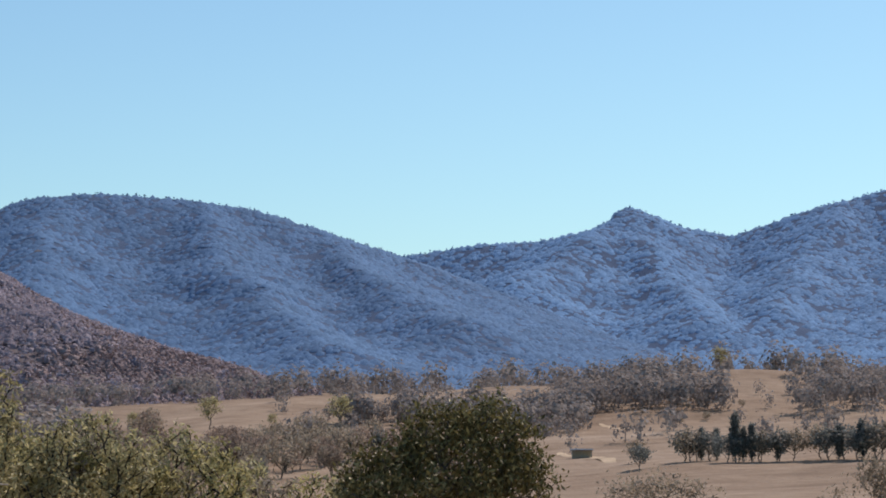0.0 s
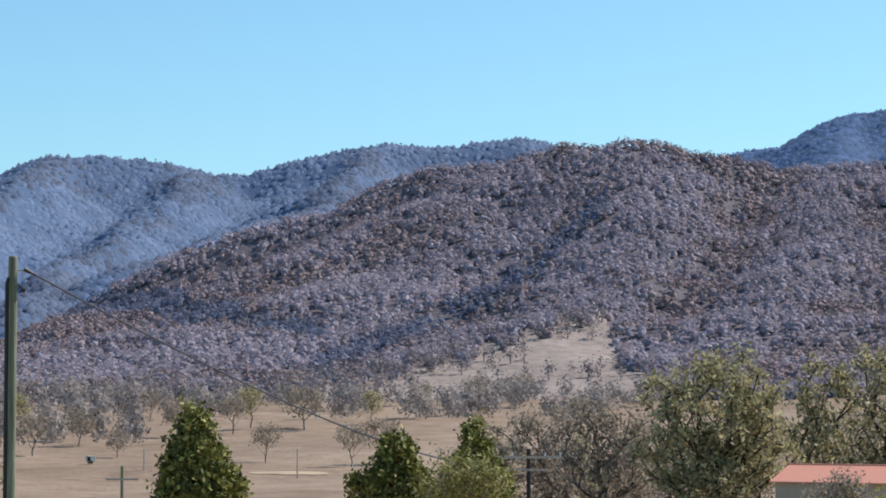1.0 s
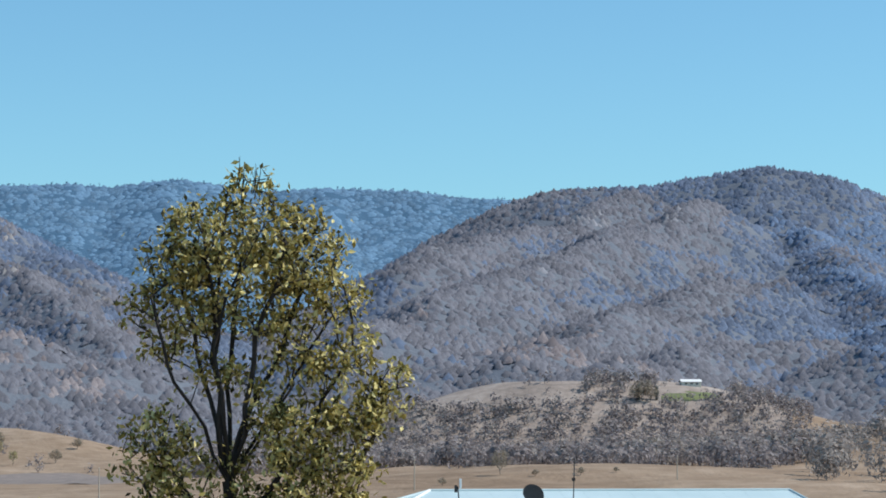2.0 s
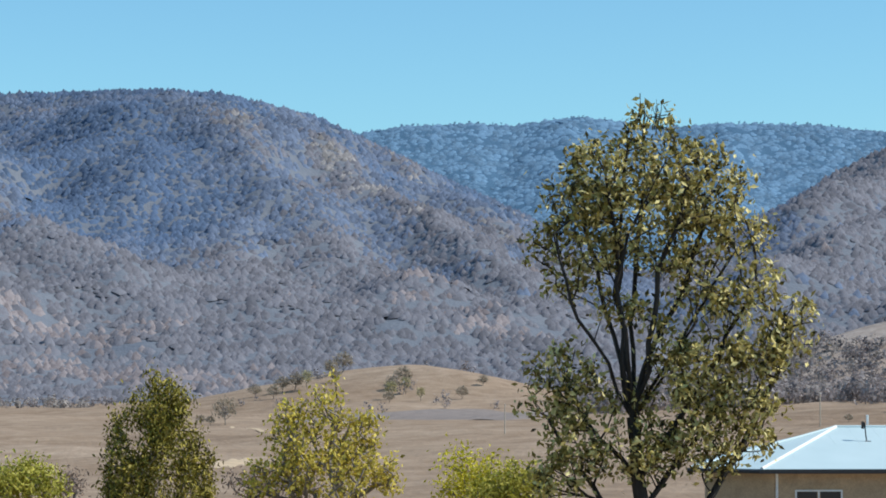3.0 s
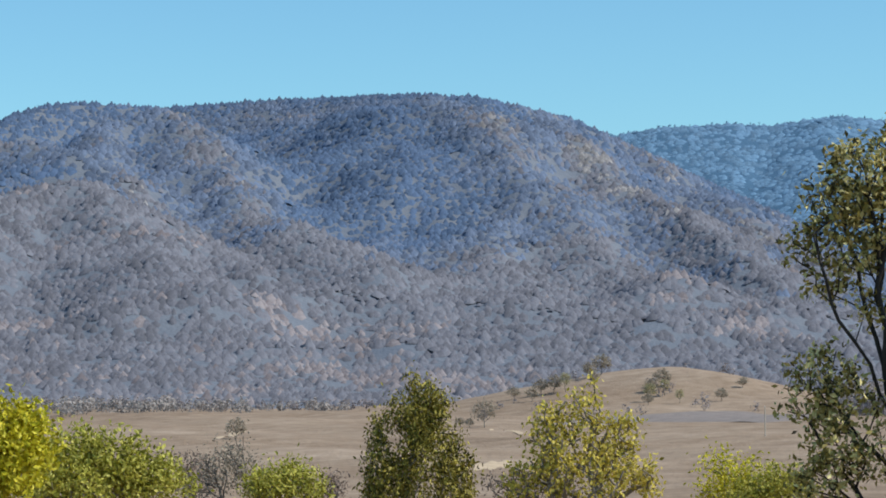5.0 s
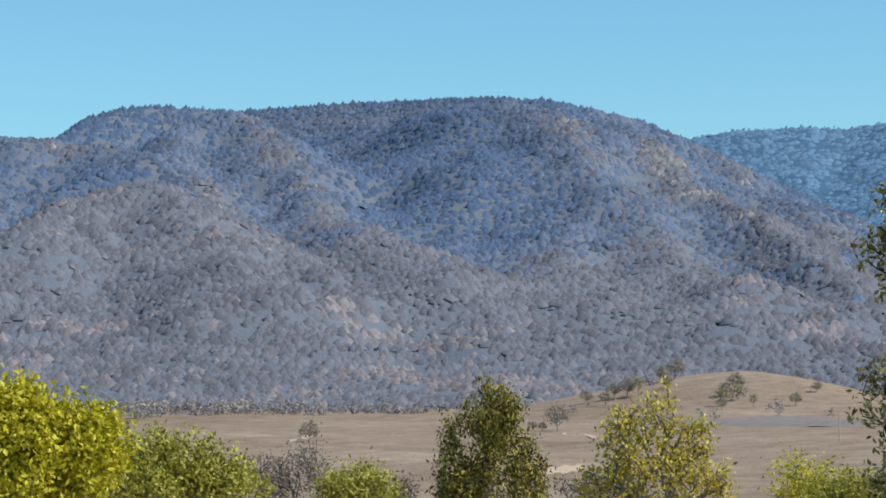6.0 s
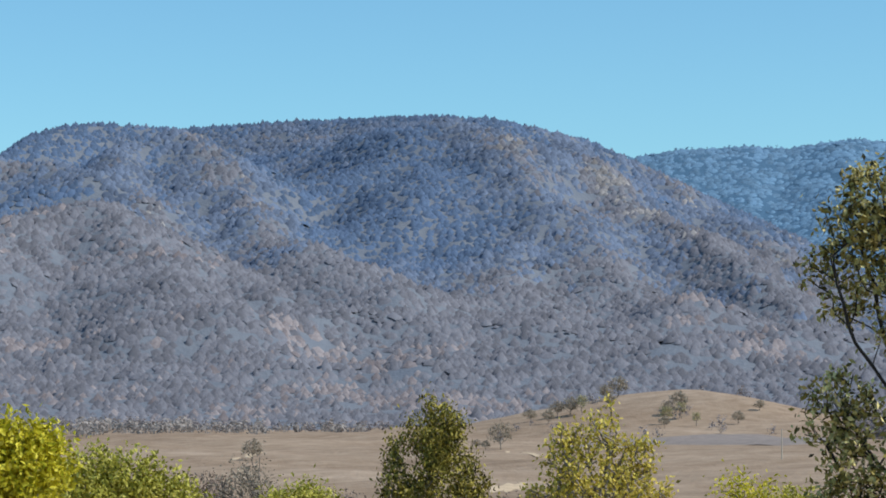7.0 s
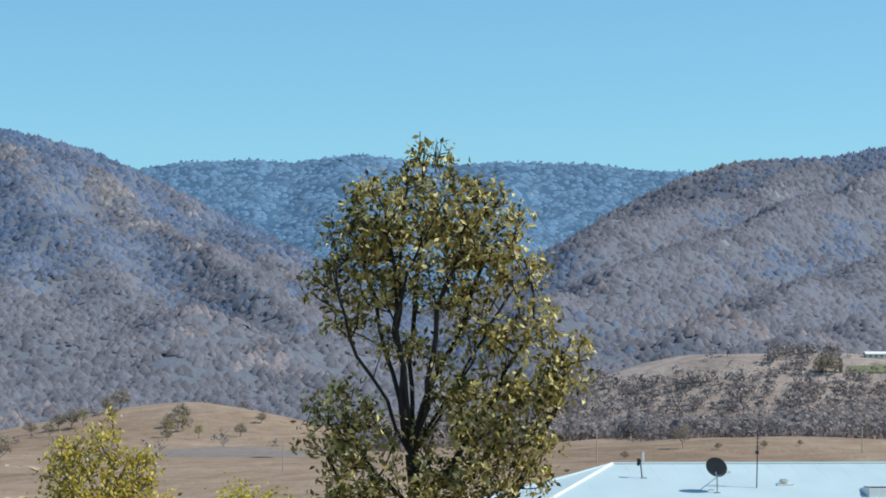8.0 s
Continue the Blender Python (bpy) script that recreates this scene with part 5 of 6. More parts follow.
T3 = paddock_tree("paddock_tree", -25.05, -1.24, 8.5, 2.4, L_OLIVE, BARK, "olive-grey paddock tree in dry grass", 63)
copies(T1, [(-22.08, -1.3, 62), (-24.11, -1.15, 80), (-26.57, -1.18, 85), (-28.4, -1.15, 80), (-32.79, -0.68, 70), (-35.44, -1.37, 80), (-36.13, -1.37, 88), (-30.95, -0.4, 60), (-40.56, 0.46, 50), (-41.2, 0.33, 45), (-25.48, -0.35, 60)], 1)
copies(T2, [(-23.19, -1.12, 55), (-29.38, -0.95, 65), (-27.3, -0.8, 60), (-31.6, -0.75, 70), (-34.4, -0.6, 75), (-37.0, -0.3, 60), (-38.3, -0.1, 55), (-39.3, 0.1, 45), (-16.6, -0.3, 36), (-13.12, -0.66, 42), (-24.6, -0.7, 58), (-42.0, 0.2, 45), (2.05, -0.98, 46)], 2)
copies(T3, [(-23.58, -0.75, 70), (-25.86, -1.15, 75), (-26.2, -1.12, 70), (-28.0, -0.7, 75), (-33.2, -0.55, 75), (-35.9, -0.5, 65), (-22.6, -0.5, 55), (0.24, -0.2, 34), (-1.97, -0.3, 30), (-1.65, -0.42, 34), (-2.3, -0.45, 26), (-57.9, 0.95, 44), (-59.6, 0.3, 60), (-62.5, 0.28, 62), (-61.0, 1.12, 28), (-71.0, 1.6, 42), (-7.2, -0.4, 40)], 3)
T4 = paddock_tree("poplar_tree", -71.31, -0.42, 9.0, 1.3, L_PINE, BARK, "dark upright poplar in a farm windbreak", 64, K=60, leaves=30, fork=0.12, group="windbreak trees", spire=True)
copies(T4, [(-70.56, -0.42, 58), (-71.68, -0.42, 66), (-71.5, -0.42, 60), (-72.24, -0.42, 44), (-73.6, -0.4, 60), (-74.1, -0.4, 70), (-70.9, -0.42, 56)], 4)
T5 = paddock_tree("round_paddock_tree", -70.3, -0.45, 6.0, 3.2, L_DRAB, BARK, "low rounded grey-green tree by the field", 65, K=40, leaves=14, size=0.75, fork=0.15, group="windbreak trees")
copies(T5, [(-69.17, -0.45, 38), (-71.9, -0.42, 50), (-72.6, -0.42, 52), (-73.2, -0.4, 56), (-74.5, -0.4, 60), (-1.59, -0.49, 20), (-3.22, -0.4, 22), (-0.4, -0.02, 22), (7.62, -1.24, 36), (2.6, -0.97, 16), (2.4, -0.98, 16), (-63.2, 0.0, 40), (-58.3, 0.2, 44), (-11.8, -0.9, 14), (-13.9, -0.72, 12), (-14.9, -0.7, 14), (-15.7, -0.6, 10)], 5)

T9 = paddock_tree("round_paddock_tree", -70.2, -0.43, 6.0, 2.6, L_PINE, BARK, "grey-green bushy tree in a farm windbreak", 69, K=46, leaves=16, size=0.7, fork=0.12, group="windbreak trees")
copies(T9, [(-70.45, -0.43, 46), (-70.75, -0.43, 52), (-71.15, -0.43, 46), (-71.4, -0.43, 44), (-71.85, -0.42, 50), (-72.3, -0.42, 54), (-73.35, -0.4, 54), (-73.7, -0.4, 60), (-74.0, -0.4, 50), (-74.4, -0.4, 62), (-69.2, -0.6, 40)], 16)

# brown scrub trees between the creek and the hill paddocks
T6 = paddock_tree("scrub_tree", -60.1, -0.55, 7.0, 3.3, L_RUST, BARK, "rusty brown rounded scrub tree", 66, K=44, leaves=14, size=0.68, fork=0.2, group="scrub trees")
T7 = paddock_tree("scrub_tree", -62.3, -0.75, 6.5, 2.6, L_DRAB, BARK, "grey-brown half-bare scrub tree", 67, K=40, leaves=12, size=0.66, fork=0.2, group="scrub trees")
T8 = paddock_tree("scrub_conifer", -59.4, -0.5, 5.0, 0.9, L_PINE, BARK, "small dark upright conifer among scrub", 68, K=36, leaves=26, size=0.4, fork=0.15, group="scrub trees", spire=True)
_rg = np.random.default_rng(9)
for src, n, lo, hi in ((T6, 46, 40, 70), (T7, 38, 45, 75), (T8, 10, 30, 55)):
    copies(src, [(float(_rg.uniform(-65.5, -56.2)), float(_rg.uniform(-1.15, -0.15)), float(_rg.uniform(lo, hi))) for _ in range(n)], n)
copies(T7, [(float(_rg.uniform(-73, -67)), float(_rg.uniform(0.3, 1.2)), float(_rg.uniform(8, 20))) for _ in range(16)], 77)

copies(T5, [(-0.55, 0.2, 34), (-0.3, 0.12, 26), (-1.9, -0.1, 30), (-1.7, -0.2, 24), (0.5, -0.2, 30), (0.8, -0.25, 26), (-3.7, -0.1, 18), (1.4, -0.36, 22), (1.0, -0.4, 24)], 15)

CREAM = plain("cream_boards", (0.66, 0.62, 0.52), 0.7)
TAN = plain("tan_brick", (0.42, 0.31, 0.20), 0.85, scale=3)
# boards in a darker tone than the cream: the wall's shade is painted in
GREYW = plain("shaded_grey_boards", (0.48, 0.39, 0.28), 0.8)
WHITE = plain("white_paint", (0.75, 0.75, 0.73), 0.5, vary=0.08)
REDROOF = plain("red_metal_roof", (0.70, 0.30, 0.19), 0.45, vary=0.12)
BROWN = plain("red_brown_door", (0.20, 0.065, 0.04), 0.5)
BLACK = plain("black_metal", (0.03, 0.03, 0.032), 0.45)
DARKM = plain("dark_mesh", (0.045, 0.045, 0.05), 0.5)
GALV = plain("galvanised_steel", (0.42, 0.43, 0.44), 0.4, 0.7)
POLEW = material("weathered_pole_wood", [(0.3, (0.10, 0.11, 0.065)), (0.5, (0.23, 0.245, 0.16)), (0.72, (0.38, 0.385, 0.28))], (1.5, 9), 0.9, 0.5, 14, stretch=(4, 4, 0.15))
ARMW = plain("grey_crossarm_wood", (0.44, 0.38, 0.31), 0.85)
DIRT = plain("pale_dirt", (0.46, 0.35, 0.23), 0.95, scale=0.2)
GLASS = bpy.data.materials.new("dark_window_glass")
GLASS.use_nodes = True
GLASS.node_tree.nodes["Principled BSDF"].inputs["Base Color"].default_value = (0.03, 0.035, 0.04, 1)
GLASS.node_tree.nodes["Principled BSDF"].inputs["Roughness"].default_value = 0.08
METAL = bpy.data.materials.new("pale_blue_metal_roof")
METAL.use_nodes = True
_n, _l = METAL.node_tree.nodes, METAL.node_tree.links
_b = _n["Principled BSDF"]
_tc, _nz, _rp = _n.new("ShaderNodeTexCoord"), _n.new("ShaderNodeTexNoise"), _n.new("ShaderNodeValToRGB")
_nz.inputs["Scale"].default_value = 0.7
_rp.color_ramp.elements[0].color, _rp.color_ramp.elements[1].color = (0.40, 0.515, 0.53, 1), (0.50, 0.615, 0.63, 1)
_l.new(_tc.outputs["Object"], _nz.inputs["Vector"])
_l.new(_nz.outputs["Fac"], _rp.inputs["Fac"])
_l.new(_rp.outputs["Color"], _b.inputs["Base Color"])
_b.inputs["Roughness"].default_value = 0.5


def prism(pts_bottom, thick, mat, name, parent, label=""):
    """A slab: a polygon in space given a thickness downwards."""
    bm = bmesh.new()
    top = [bm.verts.new(p) for p in pts_bottom]
    low = [bm.verts.new((p[0], p[1], p[2] - thick)) for p in pts_bottom]
    bm.faces.new(top)
    bm.faces.new(low[::-1])
    n = len(top)
    for i in range(n):
        bm.faces.new((top[i], low[i], low[(i + 1) % n], top[(i + 1) % n]))
    bmesh.ops.recalc_face_normals(bm, faces=bm.faces)
    return part(name, bm, mat, parent, label)


def window(parent, x0, x1, z0, z1, y, panes=2, glass=None):
    """A framed window in a wall whose outside is at y, facing -y."""
    bm = bmesh.new()
    w = 0.05
    for a, b, c, d in ((x0, x1, z1 - w, z1), (x0, x1, z0, z0 + w), (x0, x0 + w, z0 + w, z1 - w), (x1 - w, x1, z0 + w, z1 - w)):
        box(bm, a, b, y - 0.03, y + 0.05, c, d)
    for k in range(1, panes):
        xm = x0 + (x1 - x0) * k / panes
        box(bm, xm - w / 2, xm + w / 2, y - 0.02, y + 0.05, z0 + w, z1 - w)
    win = part("window", bm, WHITE, parent, "white framed sliding window")
    for k in range(panes):
        a, b = x0 + (x1 - x0) * k / panes + w, x0 + (x1 - x0) * (k + 1) / panes - w
        part("pane", box(bmesh.new(), a, b, y - 0.006, y + 0.006, z0 + w, z1 - w), glass or GLASS, win)
    return win


# house with the pale metal roof: front corner nearest, hip roof
hx, hy = polar(-9.9, 75.0)
HT = 0.0                       # turn of the house about the vertical
house = thing("house", (hx, hy, 14.76), "tan brick house with a pale blue metal hip roof", "house", HT)
W_, D_, E_, O_ = 15.7, 9.0, 2.70, 0.45     # length, depth, eave height, overhang
part("wall", box(bmesh.new(), O_, W_ - O_, O_, O_ + 0.22, -1.6, E_ - 0.12), TAN, house, "tan brick front wall")
part("wall", box(bmesh.new(), -0.17, W_ - O_, D_ - O_ - 0.22, D_ - O_, -1.6, E_ - 0.12), TAN, house)
prism([(O_ - 0.002, O_, E_ - 0.12), (O_ - 0.002, O_ + 0.22, E_ - 0.12), (-1.35, 2.12, E_ - 0.12), (-1.35, 1.90, E_ - 0.12)], E_ + 1.48, TAN, "wall", house)
prism([(-1.35, 2.124, E_ - 0.12), (-1.13, 2.124, E_ - 0.12), (0.05, D_ - O_ - 0.222, E_ - 0.12), (-0.17, D_ - O_ - 0.222, E_ - 0.12)], E_ + 1.48, TAN, "wall", house)
part("wall", box(bmesh.new(), W_ - O_ - 0.22, W_ - O_, O_ + 0.222, D_ - O_ - 0.222, -1.6, E_ - 0.12), TAN, house)
part("soffit", box(bmesh.new(), 0.02, W_ - 0.02, 0.02, D_ - 0.02, E_ - 0.118, E_ - 0.08), WHITE, house)
RH = 1.14
r0, r1 = (3.1, D_ / 2, E_ + RH), (W_ - 0.8, D_ / 2, E_ + RH)
prism([(0, 0, E_), (W_, 0, E_), r1, r0], 0.05, METAL, "roof", house, "pale blue corrugated metal roof slope")
BX, BY, CX = -1.85, 1.5, -0.6                          # the front steps back towards this corner
prism([(W_, D_, E_), (CX, D_, E_), r0, r1], 0.05, METAL, "roof", house)
prism([(BX, BY, E_), (0, 0, E_), r0], 0.05, METAL, "roof", house)
prism([(CX, D_, E_), (BX, BY, E_), r0], 0.05, METAL, "roof", house)
prism([(W_, 0, E_), (W_, D_, E_), r1], 0.05, METAL, "roof", house)
# ribs of the metal sheets
slope = RH / (D_ / 2)
bm = bmesh.new()
for k in range(int(W_ / 0.76)):
    x = 0.4 + k * 0.76
    run = min(D_ / 2, x * (D_ / 2) / 3.1, (W_ - x) * (D_ / 2) / 0.8) - 0.05
    if run > 0.3:
        rod(bm, (x, 0.02, E_ - 0.003), (x, run, E_ - 0.003 + run * slope), 0.006, sides=4)
part("rib", bm, METAL, house, "raised seams of the roof sheets")
for p, q in (((W_, 0, E_), r1), ((BX, BY, E_), r0), (r0, r1)):
    part("ridge_cap", rod(bmesh.new(), (p[0], p[1], p[2] + 0.01), (q[0], q[1], q[2] + 0.01), 0.045, sides=8), METAL, house, "folded metal ridge capping")
part("ridge_cap", rod(bmesh.new(), (0, 0, E_ + 0.01), (r0[0], r0[1], r0[2] + 0.01), 0.05, sides=8), WHITE, house, "white hip capping")
part("gutter", rod(bmesh.new(), (-0.08, -0.04, E_ - 0.07), (BX - 0.1, BY - 0.05, E_ - 0.07), 0.06, sides=6), BLACK, house, "dark roof gutter")
for x0, x1, y0, y1 in ((-0.1, W_ + 0.1, -0.12, -0.004), (W_ + 0.004, W_ + 0.12, -0.004, D_)):
    part("gutter", box(bmesh.new(), x0, x1, y0, y1, E_ - 0.13, E_ - 0.01, 0.012), BLACK, house, "dark roof gutter")
window(house, 1.05, 2.45, 1.0, 2.08, O_)
window(house, 5.6, 7.4, 1.0, 2.08, O_)
window(house, 11.0, 12.8, 1.0, 2.08, O_)
part("downpipe", rod(bmesh.new(), (O_ + 0.06, O_ - 0.05, -1.5), (O_ + 0.06, O_ - 0.05, E_ - 0.14), 0.04), WHITE, house)


def on_roof(az, d_front):
    """A point on the front roof slope at an azimuth, d_front metres up the slope in plan, in the house's frame."""
    inv = house.matrix_world.inverted()
    for d in np.arange(70, 90, 0.02):
        x, y = polar(az, d)
        p = inv @ Vector((x, y, 0))
        if p.y >= d_front:
            return Vector((p.x, p.y, E_ + p.y * slope))
    return Vector((5, d_front, E_ + d_front * slope))


def world(p):
    return house.matrix_world @ p


# satellite dish on the roof
p = world(on_roof(-13.86, 1.3))
dish = thing("satellite_dish", p, "black mesh satellite dish standing on the metal roof", "satellite dish", HT)
part("mast", rod(rod(bmesh.new(), (0, 0, -0.02), (0, 0, 0.42), 0.022), (0, 0, 0.42), (-0.03, 0.05, 0.62), 0.022), GALV, dish, "bent steel mast")
part("strut", rod(bmesh.new(), (-0.5, 0.28, 0.05), (-0.03, 0.02, 0.45), 0.012), GALV, dish)
part("foot", box(bmesh.new(), -0.09, 0.09, -0.06, 0.06, -0.03, 0.02, 0.006), GALV, dish)
bm = bmesh.new()
bmesh.ops.create_uvsphere(bm, u_segments=32, v_segments=24, radius=0.9)
bmesh.ops.delete(bm, geom=[v for v in bm.verts if v.co.z > -0.80], context="VERTS")
for v in bm.verts:
    v.co.z += 0.9
bmesh.ops.solidify(bm, geom=bm.faces[:], thickness=0.012)
rim = math.sqrt(0.9 ** 2 - 0.80 ** 2)
bmesh.ops.scale(bm, vec=(0.40 / rim, 0.40 / rim, 0.8), verts=bm.verts)
bmesh.ops.transform(bm, matrix=Matrix.Translation((-0.03, 0.02, 0.74)) @ Euler((radians(62), radians(-8), radians(150))).to_matrix().to_4x4(), verts=bm.verts)
part("reflector", bm, DARKM, dish, "black round reflector")
part("feed_arm", rod(bmesh.new(), (0.0, 0.0, 0.5), (0.38, 0.22, 0.60), 0.012), GALV, dish, "thin arm with the receiver")
part("receiver", box(bmesh.new(), 0.34, 0.46, 0.18, 0.26, 0.57, 0.65, 0.01), WHITE, dish)

# flues, antenna and vent on the roof
p = world(on_roof(-12.18, 2.9))
flue = thing("antenna_stand", p, "short bent antenna stand with a white panel", "antenna", HT)
part("post", rod(rod(bmesh.new(), (0.03, 0, -0.02), (0, 0, 0.22), 0.02), (0, 0, 0.22), (-0.03, 0, 0.56), 0.02), BLACK, flue)
part("bracket", box(bmesh.new(), -0.13, -0.05, -0.04, 0.04, 0.38, 0.60, 0.01), BLACK, flue)
part("panel", box(bmesh.new(), 0.02, 0.09, -0.03, 0.03, 0.50, 0.80, 0.01), WHITE, flue, "white upright panel")
part("foot", box(bmesh.new(), -0.02, 0.16, -0.05, 0.05, -0.03, 0.02, 0.006), GALV, flue)
p = world(on_roof(-14.73, 1.8))
mast = thing("roof_antenna", p, "thin television antenna mast on the roof", "antenna", HT)
part("mast", rod(bmesh.new(), (0, 0, -0.02), (0.05, 0, 1.72), 0.017), BLACK, mast)
for k, z in enumerate((1.25, 1.38, 1.50, 1.62)):
    part("element", rod(bmesh.new(), (-0.04, -0.12, z), (0.16, 0.12, z), 0.009), BLACK, mast)
part("mount", box(bmesh.new(), -0.03, 0.07, -0.03, 0.03, 1.02, 1.12, 0.008), BLACK, mast)
p = world(on_roof(-15.33, 2.2))
vent = thing("roof_vent", p, "small white cowl vent on the metal roof", "vent", HT)
part("base", box(bmesh.new(), -0.26, 0.26, -0.2, 0.2, -0.06, 0.01, 0.01), WHITE, vent)
part("cowl", box(bmesh.new(), -0.13, 0.13, -0.1, 0.1, 0.012, 0.16, 0.04), CREAM, vent)
p = world(on_roof(-17.6, 1.2))
sky_l = thing("roof_skylight", p, "raised skylight with a dark top on the roof", "skylight", HT)
part("frame", box(bmesh.new(), -0.75, 0.75, -0.45, 0.45, -0.15, 0.16, 0.03), WHITE, sky_l)
part("glazing", box(bmesh.new(), -0.66, 0.66, -0.36, 0.36, 0.162, 0.2, 0.01), GLASS, sky_l)

# cottage with the red roof
sx, sy = polar(-47.30, 150.0)
cot = thing("cottage", (sx, sy, 12.55), "small cream cottage with a red metal gable roof", "cottage", -47.3 - 21)
CW, CD, CE, CR = 6.9, 5.4, 3.02, 0.85         # the near corner is the origin; the long side runs to -x
part("wall", box(bmesh.new(), -CW, 0, 0, 0.15, -0.5, CE), GREYW, cot, "side wall boards coloured as in shade")
part("wall", box(bmesh.new(), -CW, 0, CD - 0.15, CD, -0.5, CE), GREYW, cot)
for x0 in (-0.15, -CW):
    bm = bmesh.new()
    pts = [(0.152, -0.5), (CD - 0.152, -0.5), (CD - 0.152, CE), (CD / 2, CE + CR * 0.94), (0.152, CE)]
    f0 = [bm.verts.new((x0 + 0.15, y, z)) for y, z in pts]
    f1 = [bm.verts.new((x0, y, z)) for y, z in pts]
    bm.faces.new(f0)
    bm.faces.new(f1[::-1])
    for i in range(5):
        bm.faces.new((f0[i], f1[i], f1[(i + 1) % 5], f0[(i + 1) % 5]))
    bmesh.ops.recalc_face_normals(bm, faces=bm.faces)
    part("gable_wall", bm, CREAM, cot, "cream painted gable wall")
prism([(-CW - 0.25, -0.3, CE - 0.09), (0.25, -0.3, CE - 0.09), (0.25, CD / 2, CE + CR), (-CW - 0.25, CD / 2, CE + CR)], 0.06, REDROOF, "roof", cot, "faded red metal roof slope")
prism([(0.25, CD + 0.3, CE - 0.09), (-CW - 0.25, CD + 0.3, CE - 0.09), (-CW - 0.25, CD / 2 + 0.004, CE + CR), (0.25, CD / 2 + 0.004, CE + CR)], 0.06, REDROOF, "roof", cot)
part("ridge_cap", rod(bmesh.new(), (-CW - 0.25, CD / 2, CE + CR + 0.01), (0.25, CD / 2, CE + CR + 0.01), 0.06), REDROOF, cot)
for x0 in (0.255,):
    for a, b in (((x0, -0.3, CE - 0.13), (x0, CD / 2, CE + CR - 0.04)), ((x0, CD + 0.3, CE - 0.13), (x0, CD / 2, CE + CR - 0.04))):
        part("bargeboard", rod(bmesh.new(), a, b, 0.06, sides=4), WHITE, cot)
for y0, y1 in ((2.15, 3.15), (3.65, 4.65)):
    door = part("door", box(bmesh.new(), 0.004, 0.05, y0, y1, -0.05, 2.35, 0.01), BROWN, cot, "red-brown boarded door")
    part("lintel", box(bmesh.new(), 0.003, 0.09, y0 - 0.06, y1 + 0.06, 2.352, 2.5), BLACK, door)
bm = bmesh.new()
box(bm, 0.003, 0.05, 0.75, 1.35, 1.35, 2.1, 0.01)
win = part("window", bm, WHITE, cot, "small square window")
part("pane", box(bmesh.new(), 0.052, 0.058, 0.8, 1.3, 1.4, 2.05), GLASS, win)


def parked_car(az, r, turn, body, label, wagon=True, L=4.4, W=1.8):
    x, y = polar(az, r)
    car = thing("car", (x, y, gz(az, r)), label, "car", turn, "parked cars")
    bm = bmesh.new()
    box(bm, -L / 2, L / 2, -W / 2, W / 2, 0.35, 0.95, 0.12)
    part("body", bm, body, car)
    bm = bmesh.new()
    x0, x1 = (-L * 0.47, L * 0.22) if wagon else (-L * 0.28, L * 0.2)
    lo = [(x0, -W / 2 + 0.06), (x1 + 0.35, -W / 2 + 0.06), (x1 + 0.35, W / 2 - 0.06), (x0, W / 2 - 0.06)]
    hi = [(x0 + 0.15, -W / 2 + 0.2), (x1 - 0.1, -W / 2 + 0.2), (x1 - 0.1, W / 2 - 0.2), (x0 + 0.15, W / 2 - 0.2)]
    a = [bm.verts.new((*q, 0.952)) for q in lo]
    b = [bm.verts.new((*q, 1.48)) for q in hi]
    bm.faces.new(a[::-1])
    bm.faces.new(b)
    for i in range(4):
        bm.faces.new((a[i], a[(i + 1) % 4], b[(i + 1) % 4], b[i]))
    part("cabin_glass", bm, GLASS, car, "dark tinted windows")
    part("roof", box(bmesh.new(), x0 + 0.12, x1 - 0.06, -W / 2 + 0.18, W / 2 - 0.18, 1.484, 1.56, 0.03), body, car)
    for sx_ in (-L * 0.31, L * 0.31):
        for sy_ in (-W / 2 + 0.02, W / 2 - 0.02):
            wheel = part("wheel", rod(bmesh.new(), (sx_, sy_ - 0.1, 0.33), (sx_, sy_ + 0.1, 0.33), 0.33, sides=20), BLACK, car)
            part("rim", rod(bmesh.new(), (sx_, sy_ - 0.112, 0.33), (sx_, sy_ + 0.112, 0.33), 0.19, sides=16), GALV, wheel)
    for sy_ in (-W / 2 + 0.28, W / 2 - 0.28):
        part("headlight", box(bmesh.new(), L / 2 - 0.03, L / 2 + 0.012, sy_ - 0.16, sy_ + 0.16, 0.66, 0.82, 0.02), WHITE, car)
    return car


parked_car(-48.98, 156, 25, WHITE, "white wagon parked beside the cottage")
parked_car(-48.5, 162, 60, WHITE, "white sedan parked behind the wagon", False)
tree("garden_shrub", -49.53, 138, [(-49.66, -2.12, 0.57, 0.11), (-49.16, -2.17, 0.32, 0.10), (-50.22, -2.17, 0.35, 0.11)], 60, 30, 0.3, L_LIME, BARK_PALE, "yellow-green shrub in front of the parked cars", fork=0.2, spread=0.35, seed=71)
tree("cottage_tree", -46.39, 143, [(-46.33, -1.64, 0.23, 0.18), (-46.45, -1.93, 0.35, 0.28), (-45.88, -2.08, 0.32, 0.19), (-46.77, -2.08, 0.28, 0.19)], 60, 22, 0.26, L_DRAB, BARK, "thin grey-brown tree in front of the cottage", fork=0.3, spread=0.35, seed=72, tip=0.02)
tree("garden_shrub", -47.46, 146, [(-47.40, -2.05, 0.18, 0.10), (-46.51, -2.08, 0.15, 0.10)], 16, 26, 0.25, L_LIME, BARK_PALE, "small green shrub at the cottage wall", fork=0.2, spread=0.3, seed=73)


copies(T7, [(-16.15, 0.95, 34), (-16.3, 0.95, 40), (-16.45, 0.96, 30)], 31)
